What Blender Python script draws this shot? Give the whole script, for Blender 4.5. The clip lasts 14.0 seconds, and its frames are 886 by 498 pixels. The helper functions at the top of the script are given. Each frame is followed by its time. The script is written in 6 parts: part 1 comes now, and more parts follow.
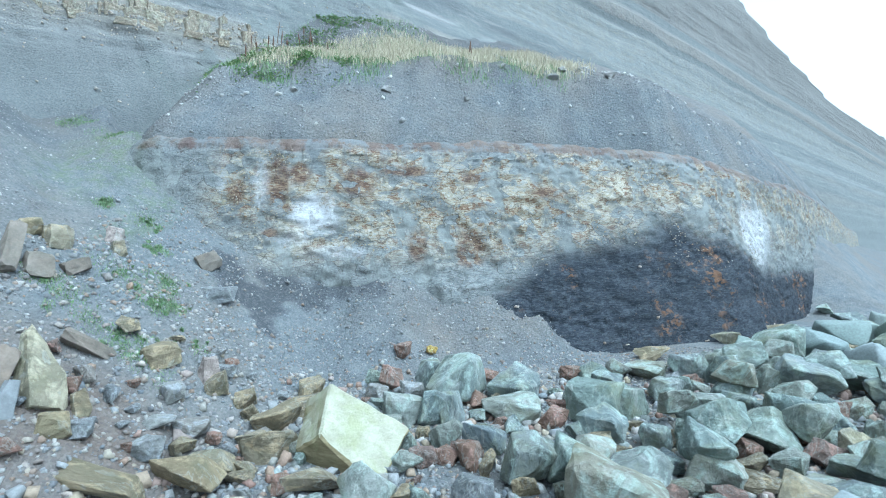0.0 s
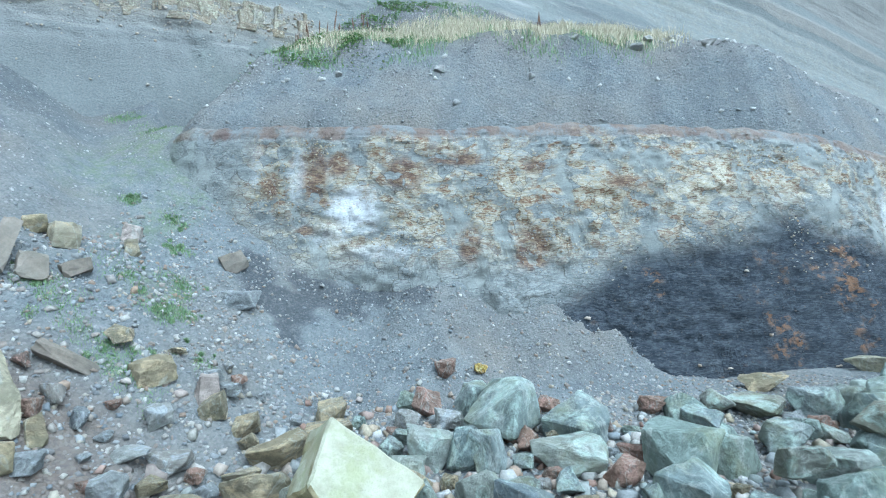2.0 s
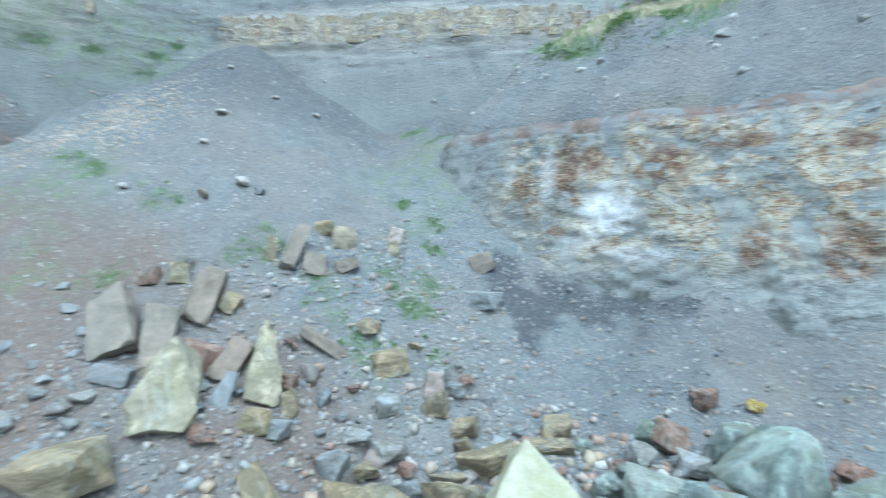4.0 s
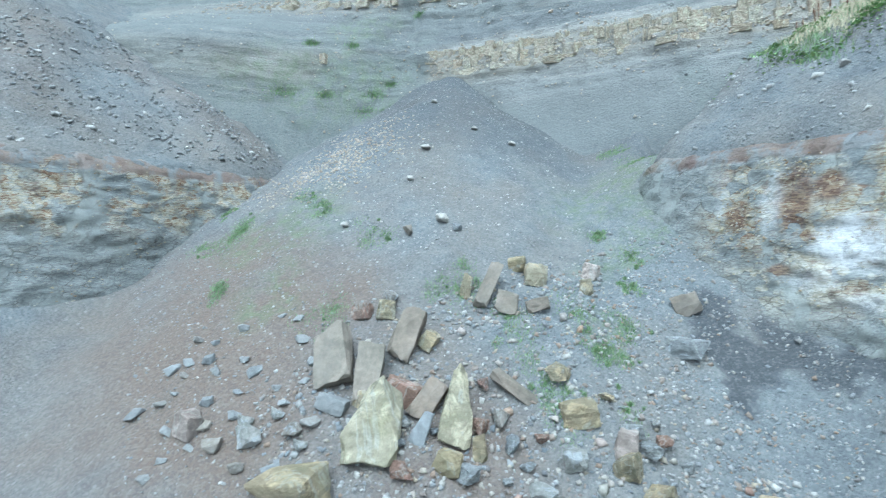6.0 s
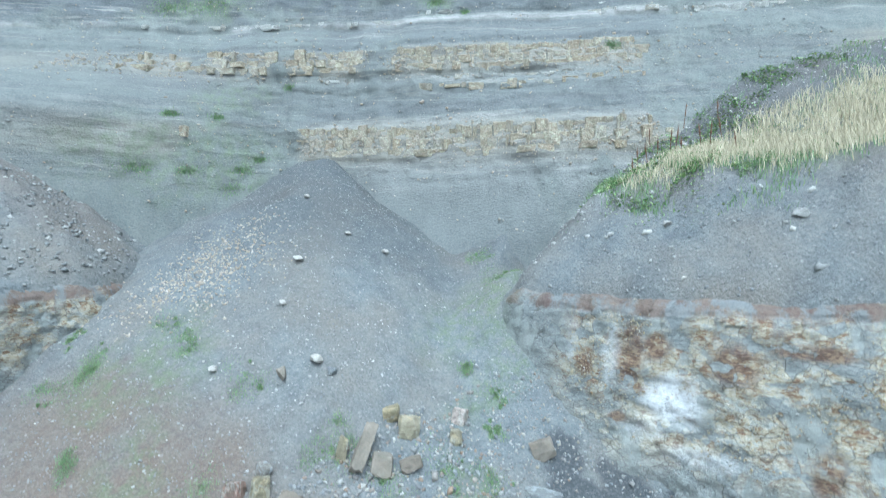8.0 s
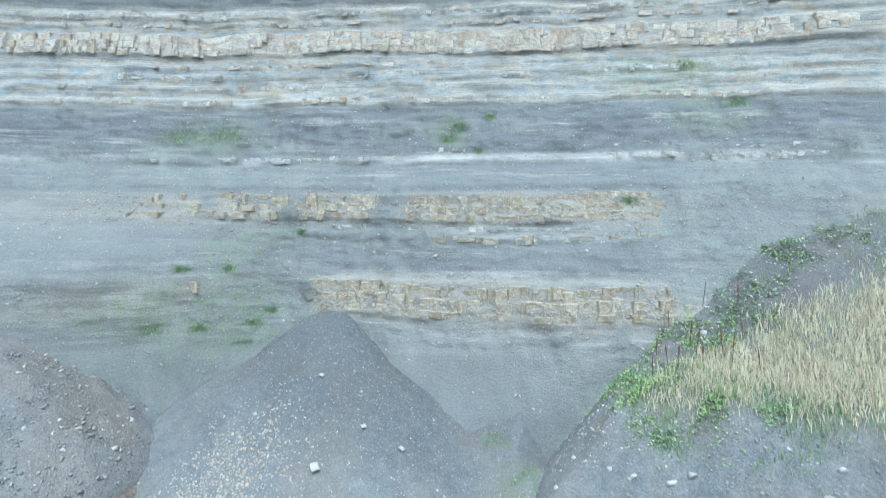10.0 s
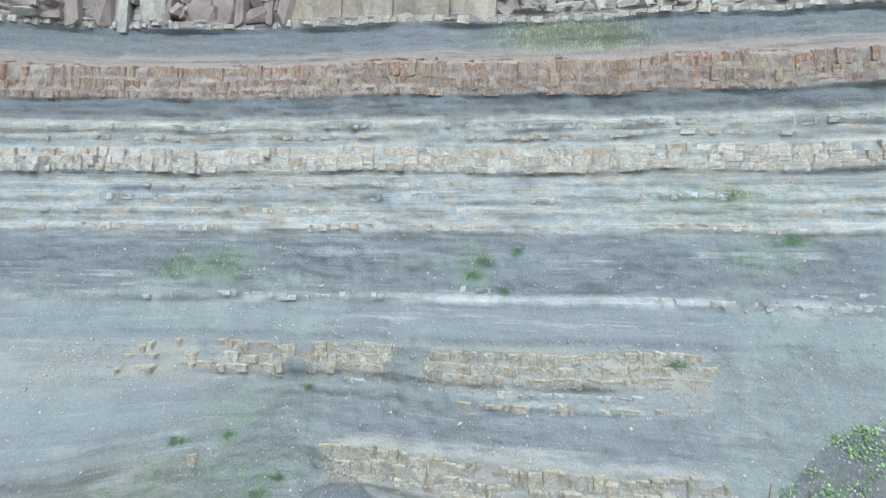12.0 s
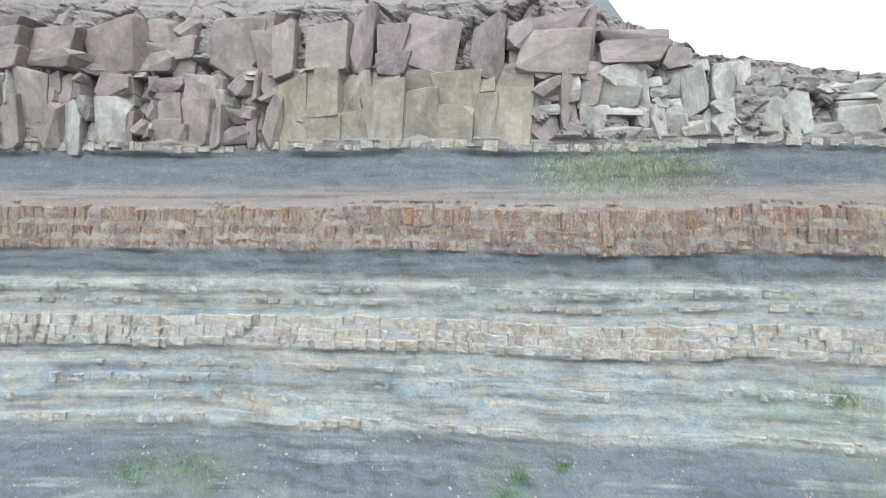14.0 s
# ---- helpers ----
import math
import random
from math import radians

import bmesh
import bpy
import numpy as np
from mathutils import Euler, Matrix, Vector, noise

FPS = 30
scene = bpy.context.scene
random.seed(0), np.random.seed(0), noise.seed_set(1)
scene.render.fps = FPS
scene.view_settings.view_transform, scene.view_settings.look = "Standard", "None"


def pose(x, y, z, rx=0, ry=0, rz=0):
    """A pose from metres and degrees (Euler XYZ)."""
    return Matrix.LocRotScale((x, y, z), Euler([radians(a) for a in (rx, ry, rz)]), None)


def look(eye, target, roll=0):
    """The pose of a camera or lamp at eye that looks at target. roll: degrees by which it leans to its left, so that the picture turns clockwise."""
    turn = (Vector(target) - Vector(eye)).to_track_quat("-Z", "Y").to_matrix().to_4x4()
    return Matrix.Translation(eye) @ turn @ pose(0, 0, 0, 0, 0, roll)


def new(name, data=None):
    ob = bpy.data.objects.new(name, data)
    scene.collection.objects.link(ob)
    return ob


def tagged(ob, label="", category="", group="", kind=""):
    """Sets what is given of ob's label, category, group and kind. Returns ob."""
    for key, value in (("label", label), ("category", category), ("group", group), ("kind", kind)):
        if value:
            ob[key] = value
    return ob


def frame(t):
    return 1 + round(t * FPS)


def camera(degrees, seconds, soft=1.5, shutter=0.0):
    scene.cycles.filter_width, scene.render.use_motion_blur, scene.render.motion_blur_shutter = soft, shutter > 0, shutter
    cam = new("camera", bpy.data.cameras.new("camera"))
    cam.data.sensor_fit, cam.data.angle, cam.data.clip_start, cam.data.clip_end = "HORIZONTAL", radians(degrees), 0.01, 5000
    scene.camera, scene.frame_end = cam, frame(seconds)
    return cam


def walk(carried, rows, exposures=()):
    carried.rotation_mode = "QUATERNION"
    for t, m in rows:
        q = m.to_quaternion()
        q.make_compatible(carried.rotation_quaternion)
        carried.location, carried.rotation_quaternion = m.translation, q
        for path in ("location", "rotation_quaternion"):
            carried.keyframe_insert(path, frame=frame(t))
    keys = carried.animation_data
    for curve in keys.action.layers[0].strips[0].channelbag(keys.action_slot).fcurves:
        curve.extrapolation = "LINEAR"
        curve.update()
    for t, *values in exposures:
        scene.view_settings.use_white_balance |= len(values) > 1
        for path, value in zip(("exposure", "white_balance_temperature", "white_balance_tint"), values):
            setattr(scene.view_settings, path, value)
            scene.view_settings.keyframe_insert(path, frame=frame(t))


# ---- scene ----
cam = camera(78.6, 14.0, soft=1.1, shutter=0.4)
METRES, EYE, TILT, LEAN, TURN = 30.0, 3.5, 0.0, 0.0, 0.0
ROWS = [
    (0.0, 0.0, 0.0, 0.0, 0.0, 0.0, -0.0),
    (0.5, 0.0035, 0.0144, -0.0002, 0.99, -0.0, 0.01),
    (1.0, 0.0088, 0.0313, -0.0002, 4.35, -0.08, -0.06),
    (1.5, 0.0169, 0.0503, -0.0002, 7.08, -0.05, -0.02),
    (2.0, 0.0245, 0.0703, -0.0004, 9.19, 0.03, -0.03),
    (2.5, 0.0338, 0.0893, 0.0003, 11.64, 0.01, -0.04),
    (3.0, 0.0416, 0.1059, -0.0002, 15.78, 0.14, -0.11),
    (3.5, 0.0497, 0.1131, 0.0013, 25.47, -0.02, -0.27),
    (4.0, 0.0552, 0.1129, 0.0027, 41.31, -0.34, -0.37),
    (4.2, 0.0565, 0.1129, 0.0033, 47.45, -0.47, -0.41),
    (4.55, 0.0579, 0.1131, 0.0050, 55.76, -0.56, -0.46),
    (4.9, 0.0583, 0.1139, 0.0083, 61.24, -0.59, -0.52),
    (5.25, 0.0583, 0.1148, 0.0131, 64.09, -0.57, -0.58),
    (5.6, 0.0582, 0.1157, 0.0194, 64.52, -0.53, -0.62),
    (5.95, 0.0585, 0.1163, 0.0273, 62.74, -0.50, -0.63),
    (6.3, 0.0597, 0.1164, 0.0367, 58.95, -0.50, -0.60),
    (6.5, 0.0608, 0.1163, 0.0433, 56.54, -0.51, -0.57),
    (7.0, 0.0643, 0.116, 0.064, 52.75, -0.54, -0.49),
    (7.5, 0.0676, 0.1151, 0.0966, 50.36, -0.64, -0.43),
    (8.0, 0.0677, 0.1085, 0.1462, 48.82, -0.78, -0.37),
    (8.5, 0.0671, 0.1008, 0.2017, 48.83, -0.85, -0.38),
    (11.0, 0.0133, 0.1085, 0.4613, 49.01, -1.63, -0.22),
    (11.5, -0.0102, 0.1195, 0.5126, 48.92, -1.79, -0.18),
    (12.0, -0.0334, 0.134, 0.5653, 49.1, -1.91, -0.2),
    (12.5, -0.0657, 0.1552, 0.6224, 49.21, -2.13, -0.14),
    (13.0, -0.1059, 0.1816, 0.6796, 49.21, -2.27, -0.12),
    (13.5, -0.1419, 0.2043, 0.7353, 49.29, -2.33, -0.14),
    (14.0, -0.1751, 0.2221, 0.7934, 49.32, -2.52, -0.15),
]
walk(cam, [(t, pose(0, 0, EYE, TILT, LEAN, TURN) @ pose(METRES * x, METRES * y, METRES * z, 90 + pitch, roll, yaw)) for t, x, y, z, yaw, pitch, roll in ROWS],
     exposures=[(0.0, 1.48, 5020, -4), (4.0, 1.52, 5110, -4), (8.5, 1.53, 5310, -2), (11.0, 1.5, 5420, 0), (14.0, 1.42, 5750, 3)])

# ---- world and light ----
world = bpy.data.worlds.new("sky")
scene.world = world
world.use_nodes = True
_n, _l = world.node_tree.nodes, world.node_tree.links
_sky = _n.new("ShaderNodeTexSky")
_sky.sky_type, _sky.sun_disc = "NISHITA", False
SUN_EL, SUN_AZ = radians(60), radians(132)
_sky.sun_elevation, _sky.sun_rotation = SUN_EL, SUN_AZ
_sky.air_density, _sky.dust_density, _sky.ozone_density = 1.0, 5.0, 1.0
_n["Background"].inputs["Strength"].default_value = 0.15
_veil = _n.new("ShaderNodeHueSaturation")  # thin bright overcast
_veil.inputs["Saturation"].default_value = 0.15
_l.new(_sky.outputs[0], _veil.inputs["Color"])
_l.new(_veil.outputs[0], _n["Background"].inputs["Color"])
sun = new("sun", bpy.data.lights.new("sun", "SUN"))
sun.data.energy, sun.data.angle, sun.data.color = 0.15, radians(45), (1.0, 0.97, 0.93)
sun.matrix_world = look((60 * math.sin(SUN_AZ), 60 * math.cos(SUN_AZ), 60 * math.tan(SUN_EL)), (0, 0, 0))


# ---- small tools ----
def hash3(ix, iy, iz, seed):
    ix, iy, iz = (np.atleast_1d(a) for a in (ix, iy, iz))
    n = (ix * 374761393 + iy * 668265263 + iz * 2147483647 + seed * 974634257) & 0xFFFFFFFF
    n = ((n ^ (n >> 13)) * 1274126177) & 0xFFFFFFFF
    n = ((n ^ (n >> 16)) * 2246822519) & 0xFFFFFFFF
    return ((n ^ (n >> 15)) & 0xFFFFFF) / float(0xFFFFFF)


def vnoise(x, y, z, seed=0):
    """Smooth value noise, -1 to 1, on arrays."""
    x, y, z = np.broadcast_arrays(np.asarray(x, float), np.asarray(y, float), np.asarray(z, float))
    ix, iy, iz = (np.floor(a).astype(np.int64) for a in (x, y, z))
    fx, fy, fz = x - ix, y - iy, z - iz
    fx, fy, fz = (f * f * (3 - 2 * f) for f in (fx, fy, fz))
    out = 0
    for dx in (0, 1):
        for dy in (0, 1):
            for dz in (0, 1):
                w = (fx if dx else 1 - fx) * (fy if dy else 1 - fy) * (fz if dz else 1 - fz)
                out = out + w * hash3(ix + dx, iy + dy, iz + dz, seed)
    return out * 2 - 1


def fbm(x, y, z, octaves=4, seed=0, gain=0.5):
    out, a = 0, 1.0
    for o in range(octaves):
        out = out + a * vnoise(x * 2 ** o, y * 2 ** o, z * 2 ** o, seed + o * 17)
        a *= gain
    return out


def sstep(a, b, x):
    t = np.clip((x - a) / (b - a), 0, 1)
    return t * t * (3 - 2 * t)


def smin(a, b, k):
    h = np.clip(0.5 + 0.5 * (b - a) / k, 0, 1)
    return b * (1 - h) + a * h - k * h * (1 - h)


def smax(a, b, k):
    return -smin(-a, -b, k)


def curve_points(points, step):
    """A smooth line through plan points, at even steps."""
    p = np.array(points, float)
    p = np.vstack([2 * p[0] - p[1], p, 2 * p[-1] - p[-2]])
    out = []
    for i in range(1, len(p) - 2):
        a, b, c, d = p[i - 1], p[i], p[i + 1], p[i + 2]
        for t in np.linspace(0, 1, 12, endpoint=False):
            out.append(0.5 * (2 * b + (c - a) * t + (2 * a - 5 * b + 4 * c - d) * t * t + (3 * b - a - 3 * c + d) * t ** 3))
    out = np.array(out + [p[-2]])
    s = np.concatenate([[0], np.cumsum(np.linalg.norm(np.diff(out, axis=0), axis=1))])
    q = np.arange(0, s[-1], step)
    return np.stack([np.interp(q, s, out[:, 0]), np.interp(q, s, out[:, 1])], 1)


def signed_distance(x, y, line):
    """Distance to a plan line, positive on its left-hand side."""
    x, y = np.asarray(x, float), np.asarray(y, float)
    if x.size < 64:
        a, d = line[:-1], np.diff(line, axis=0)
        qx, qy = x.ravel()[:, None] - a[None, :, 0], y.ravel()[:, None] - a[None, :, 1]
        t = np.clip((qx * d[:, 0] + qy * d[:, 1]) / (d ** 2).sum(1), 0, 1)
        qx, qy = qx - t * d[:, 0], qy - t * d[:, 1]
        r = np.hypot(qx, qy)
        i, k = r.argmin(1), np.arange(x.size)
        return (r[k, i] * np.sign(d[i, 0] * qy[k, i] - d[i, 1] * qx[k, i] + 1e-9)).reshape(x.shape)
    best, sign = np.full(x.shape, 1e9), np.ones(x.shape)
    for a, b in zip(line[:-1], line[1:]):
        d = b - a
        t = np.clip(((x - a[0]) * d[0] + (y - a[1]) * d[1]) / (d @ d), 0, 1)
        px, py = x - a[0] - t * d[0], y - a[1] - t * d[1]
        r = np.hypot(px, py)
        near = r < best
        best = np.where(near, r, best)
        sign = np.where(near, np.sign(d[0] * py - d[1] * px + 1e-9), sign)
    return best * sign


def sheet_mesh(name, X, Y, Z, keep=None, attrs=None, flip=False):
    """A mesh from three arrays of one grid shape."""
    n, m = X.shape
    idx = np.arange(n * m).reshape(n, m)
    quads = np.stack([idx[:-1, :-1], idx[1:, :-1], idx[1:, 1:], idx[:-1, 1:]], -1).reshape(-1, 4)
    if flip:
        quads = quads[:, ::-1]
    used = None
    if keep is not None:
        k = (keep[:-1, :-1] | keep[1:, :-1] | keep[1:, 1:] | keep[:-1, 1:]).reshape(-1)
        quads = quads[k]
    co = np.stack([X, Y, Z], -1).reshape(-1, 3)
    used = np.unique(quads)
    back = np.zeros(n * m, int)
    back[used] = np.arange(len(used))
    me = bpy.data.meshes.new(name)
    me.vertices.add(len(used))
    me.vertices.foreach_set("co", co[used].astype(np.float32).ravel())
    me.loops.add(len(quads) * 4)
    me.loops.foreach_set("vertex_index", back[quads].astype(np.int32).ravel())
    me.polygons.add(len(quads))
    me.polygons.foreach_set("loop_start", np.arange(0, len(quads) * 4, 4, dtype=np.int32))
    me.update(calc_edges=True)
    for key, val in (attrs or {}).items():
        at = me.attributes.new(key, "FLOAT", "POINT")
        at.data.foreach_set("value", val.reshape(-1)[used].astype(np.float32))
    me.polygons.foreach_set("use_smooth", np.ones(len(quads), dtype=bool))
    me.validate()
    return me


# ---- materials ----
BASE_SCALE = 0.78  # multiplies every base colour, so that the sky stays brighter than the ground


def material(name):
    m = bpy.data.materials.new(name)
    m.use_nodes = True
    return m, m.node_tree.nodes, m.node_tree.links, m.node_tree.nodes["Principled BSDF"]


class Shade:
    """Short hand for a node material."""

    def __init__(self, name, rough=0.9, spec=0.2):
        self.mat, self.n, self.l, self.bsdf = material(name)
        self.bsdf.inputs["Roughness"].default_value = rough
        self.bsdf.inputs["Specular IOR Level"].default_value = spec
        self.coord = self.n.new("ShaderNodeTexCoord").outputs["Object"]

    def put(self, socket, value):
        if hasattr(value, "node"):
            self.l.new(value, socket)
        else:
            socket.default_value = value

    def scaled(self, sx, sy, sz):
        mp = self.n.new("ShaderNodeMapping")
        mp.inputs["Scale"].default_value = (sx, sy, sz)
        self.l.new(self.coord, mp.inputs["Vector"])
        return mp.outputs[0]

    def noise(self, scale, detail=6, rough=0.6, vec=None, distort=0.0):
        t = self.n.new("ShaderNodeTexNoise")
        t.inputs["Scale"].default_value, t.inputs["Detail"].default_value = scale, detail
        t.inputs["Roughness"].default_value, t.inputs["Distortion"].default_value = rough, distort
        self.l.new(vec or self.coord, t.inputs["Vector"])
        return t.outputs["Fac"]

    def voronoi(self, scale, feature="F1", vec=None, out="Distance", rand=1.0):
        t = self.n.new("ShaderNodeTexVoronoi")
        t.feature = feature
        t.inputs["Scale"].default_value, t.inputs["Randomness"].default_value = scale, rand
        self.l.new(vec or self.coord, t.inputs["Vector"])
        return t.outputs[out]

    def ramp(self, fac, stops, mode="LINEAR"):
        r = self.n.new("ShaderNodeValToRGB")
        r.color_ramp.interpolation = mode
        e = r.color_ramp.elements
        while len(e) < len(stops):
            e.new(0.5)
        for el, (p, c) in zip(e, sorted(stops, key=lambda s: s[0])):
            el.position = p
            el.color = (*c, 1) if hasattr(c, "__len__") else (c, c, c, 1)
        self.put(r.inputs["Fac"], fac)
        return r.outputs["Color"]

    def mix(self, fac, a, b, mode="MIX"):
        x = self.n.new("ShaderNodeMix")
        x.data_type, x.blend_type = "RGBA", mode
        self.put(x.inputs["Factor"], fac)
        for key, v in (("A", a), ("B", b)):
            sock = [s for s in x.inputs if s.name == key and s.type == "RGBA"][0]
            self.put(sock, v if hasattr(v, "node") else (*v, 1))
        return [s for s in x.outputs if s.type == "RGBA"][0]

    def math(self, op, a, b=0.0, clamp=False):
        x = self.n.new("ShaderNodeMath")
        x.operation, x.use_clamp = op, clamp
        self.put(x.inputs[0], a)
        self.put(x.inputs[1], b)
        return x.outputs[0]

    def warp(self, vec, scale, amount):
        """The vector shifted by noise, to bend a regular pattern."""
        t = self.n.new("ShaderNodeTexNoise")
        t.inputs["Scale"].default_value, t.inputs["Detail"].default_value = scale, 5
        self.l.new(vec, t.inputs["Vector"])
        mv = self.n.new("ShaderNodeVectorMath")
        mv.operation = "MULTIPLY_ADD"
        self.l.new(t.outputs["Color"], mv.inputs[0])
        mv.inputs[1].default_value = (amount,) * 3
        self.l.new(vec, mv.inputs[2])
        return mv.outputs[0]

    def bw(self, color):
        r = self.n.new("ShaderNodeSeparateColor")
        self.l.new(color, r.inputs[0])
        return r.outputs[0]

    def attr(self, key):
        a = self.n.new("ShaderNodeAttribute")
        a.attribute_name = key
        return a.outputs["Fac"]

    def axis(self, k):
        s = self.n.new("ShaderNodeSeparateXYZ")
        self.l.new(self.coord, s.inputs[0])
        return s.outputs[k]

    def done(self, color, height=None, dist=0.05, strength=0.6):
        self.put(self.bsdf.inputs["Base Color"], self.mix(1.0, color, (BASE_SCALE, BASE_SCALE, BASE_SCALE), "MULTIPLY"))
        if height is not None:
            b = self.n.new("ShaderNodeBump")
            b.inputs["Distance"].default_value, b.inputs["Strength"].default_value = dist, strength
            self.put(b.inputs["Height"], height)
            self.l.new(b.outputs[0], self.bsdf.inputs["Normal"])
        return self.mat


def scree_material():
    """Blue-grey shale debris, with chips, brown earth and green film by attributes."""
    s = Shade("shale_debris", 0.95, 0.1)
    big, mid, fine = s.noise(0.35, 5), s.noise(2.2, 8, 0.7), s.noise(22, 6, 0.75)
    c = s.ramp(mid, [(0.3, (0.13, 0.15, 0.165)), (0.52, (0.2, 0.22, 0.23)), (0.75, (0.27, 0.28, 0.275))])
    c = s.mix(s.ramp(big, [(0.42, 0), (0.68, 0.75)]), c, (0.225, 0.205, 0.18))
    c = s.mix(s.math("MULTIPLY", s.attr("earth"), s.ramp(mid, [(0.3, 1), (0.65, 0.8)])), c, (0.195, 0.15, 0.122))
    c = s.mix(s.math("MULTIPLY", s.attr("moss"), s.ramp(s.noise(3.0, 6, 0.7), [(0.4, 0), (0.66, 0.8)])), c, (0.165, 0.215, 0.12))
    c = s.mix(s.math("MULTIPLY", s.attr("dark"), 0.88), c, (0.07, 0.077, 0.087))
    cell = s.voronoi(9)
    chip = s.voronoi(9, out="Color")
    lum = s.ramp(chip, [(0.72, 0.0), (0.9, 0.5), (0.97, 0.9)])
    c = s.mix(s.math("MULTIPLY", s.ramp(cell, [(0.22, 1), (0.36, 0)]), lum), c, (0.4, 0.41, 0.4))
    chip2 = s.voronoi(26, out="Color")
    c = s.mix(s.math("MULTIPLY", s.ramp(chip2, [(0.5, 0), (0.9, 1)]), 0.25), c, (0.34, 0.345, 0.34))
    c = s.mix(s.math("MULTIPLY", s.ramp(chip2, [(0.2, 1), (0.45, 0)]), 0.3), c, (0.1, 0.11, 0.12))
    h = s.math("ADD", s.math("MULTIPLY", s.voronoi(9), -0.7), s.math("ADD", s.math("MULTIPLY", fine, 0.9), s.math("MULTIPLY", s.voronoi(26), -0.5)))
    return s.done(c, h, 0.07, 0.7)


SCREE = scree_material()


def strata_material():
    """Bedded shales and sandstones of the high cliff: colour by height, thin laminae, joints, and grey wash over the
    lower part, with haze painted the same way far to the right.
    """
    s = Shade("bedded_cliff", 0.92, 0.15)
    z = s.axis(2)
    wob = s.math("MULTIPLY", s.math("SUBTRACT", s.noise(0.5, 4, 0.6, s.scaled(0.35, 0.35, 0.8)), 0.5), 0.35)
    rough = s.math("MULTIPLY", s.math("SUBTRACT", s.noise(2.5, 7, 0.75, s.scaled(1, 1, 2.5)), 0.5), 0.32)
    zz = s.math("ADD", z, s.math("ADD", wob, rough))
    fac = s.math("DIVIDE", s.math("SUBTRACT", zz, 5.0), 35.0)
    grey, grey2, dark = (0.147, 0.172, 0.184), (0.182, 0.204, 0.207), (0.1, 0.115, 0.13)
    cream, pale, blue = (0.42, 0.375, 0.28), (0.52, 0.51, 0.46), (0.235, 0.3, 0.34)
    brown = (0.26, 0.2, 0.165)
    beds = [(5, grey), (9, grey2), (10.6, (0.225, 0.24, 0.24)), (11.3, (0.3, 0.285, 0.245)), (12.4, (0.3, 0.285, 0.245)), (12.7, (0.31, 0.315, 0.3)), (13.0, grey), (14.5, grey2),
            (15.1, (0.31, 0.295, 0.255)), (16.0, (0.31, 0.295, 0.255)), (16.2, grey), (17.5, grey), (17.68, (0.5, 0.5, 0.49)), (17.82, (0.46, 0.47, 0.46)), (17.95, grey), (18.6, (0.12, 0.142, 0.165)), (19.6, (0.112, 0.132, 0.157)), (20.3, grey), (20.55, pale),
            (20.85, blue), (22.6, blue), (22.8, dark), (23.1, cream), (24.3, blue), (25.25, pale), (25.5, dark), (26.35, dark),
            (26.5, brown), (28.5, brown), (28.9, dark), (30.1, dark), (30.4, (0.29, 0.235, 0.205))]
    c = s.ramp(fac, [((h - 5) / 35, k) for h, k in beds])
    upper = s.ramp(s.math("DIVIDE", s.math("SUBTRACT", z, 19.5), 6.5), [(0.1, 0), (0.2, 1), (0.86, 1), (0.95, 0)])
    broken = s.ramp(s.noise(0.8, 6, 0.7, s.scaled(1, 1, 2)), [(0.36, 0), (0.56, 1)])
    for f, col, k, thin in ((5.5, (0.56, 0.56, 0.53), 0.9, 0.022), (9.0, (0.47, 0.4, 0.27), 0.9, 0.04), (7.0, (0.11, 0.13, 0.155), 0.85, 0.032), (13.0, (0.19, 0.21, 0.23), 0.6, 0.03)):
        vec = s.scaled(0.045, 0.045, f * 0.45)
        lam = s.noise(1.0, 3, 0.8, vec, 0.15)
        line = s.ramp(lam, [(0.5 - 2 * thin, 0), (0.5 - thin, 1), (0.5 + thin, 1), (0.5 + 2 * thin, 0)])
        c = s.mix(s.math("MULTIPLY", s.math("MULTIPLY", line, upper), s.math("MULTIPLY", broken, k)), c, col)
    low = s.ramp(s.math("DIVIDE", s.math("SUBTRACT", z, 9.0), 12.0), [(0.05, 0), (0.12, 1), (0.9, 1), (1.0, 0)])
    streak = s.ramp(s.noise(1.0, 4, 0.75, s.scaled(0.09, 0.09, 2.2), 0.2), [(0.56, 0), (0.62, 1)])
    c = s.mix(s.math("MULTIPLY", s.math("MULTIPLY", streak, low), s.math("MULTIPLY", broken, 0.75)), c, (0.42, 0.42, 0.395))
    cuts = s.ramp(s.noise(1.0, 4, 0.7, s.scaled(3.6, 3.6, 0.5)), [(0.34, 1), (0.4, 0)])
    c = s.mix(s.math("MULTIPLY", s.math("MULTIPLY", cuts, upper), s.math("MULTIPLY", broken, 0.75)), c, (0.16, 0.16, 0.155))
    ochre = s.ramp(s.noise(0.9, 6, 0.65, s.scaled(1, 1, 2.5)), [(0.5, 0), (0.6, 1)])
    c = s.mix(s.math("MULTIPLY", s.math("MULTIPLY", ochre, upper), s.ramp(s.noise(4, 6, 0.7, s.scaled(1, 1, 2.5)), [(0.4, 0.1), (0.55, 0.7)])), c, (0.45, 0.36, 0.23))
    dlam = s.ramp(s.noise(1.3, 4, 0.7, s.scaled(0.12, 0.12, 6.0)), [(0.52, 0), (0.66, 1)])
    c = s.mix(s.math("MULTIPLY", dlam, 0.35), c, (0.14, 0.155, 0.17))
    brick = s.warp(s.scaled(1, 1, 2.6), 2.2, 0.1)
    piece, seam = s.bw(s.voronoi(3.0, vec=brick, out="Color")), s.voronoi(3.0, "DISTANCE_TO_EDGE", brick)
    bit = s.bw(s.voronoi(8.5, vec=brick, out="Color"))
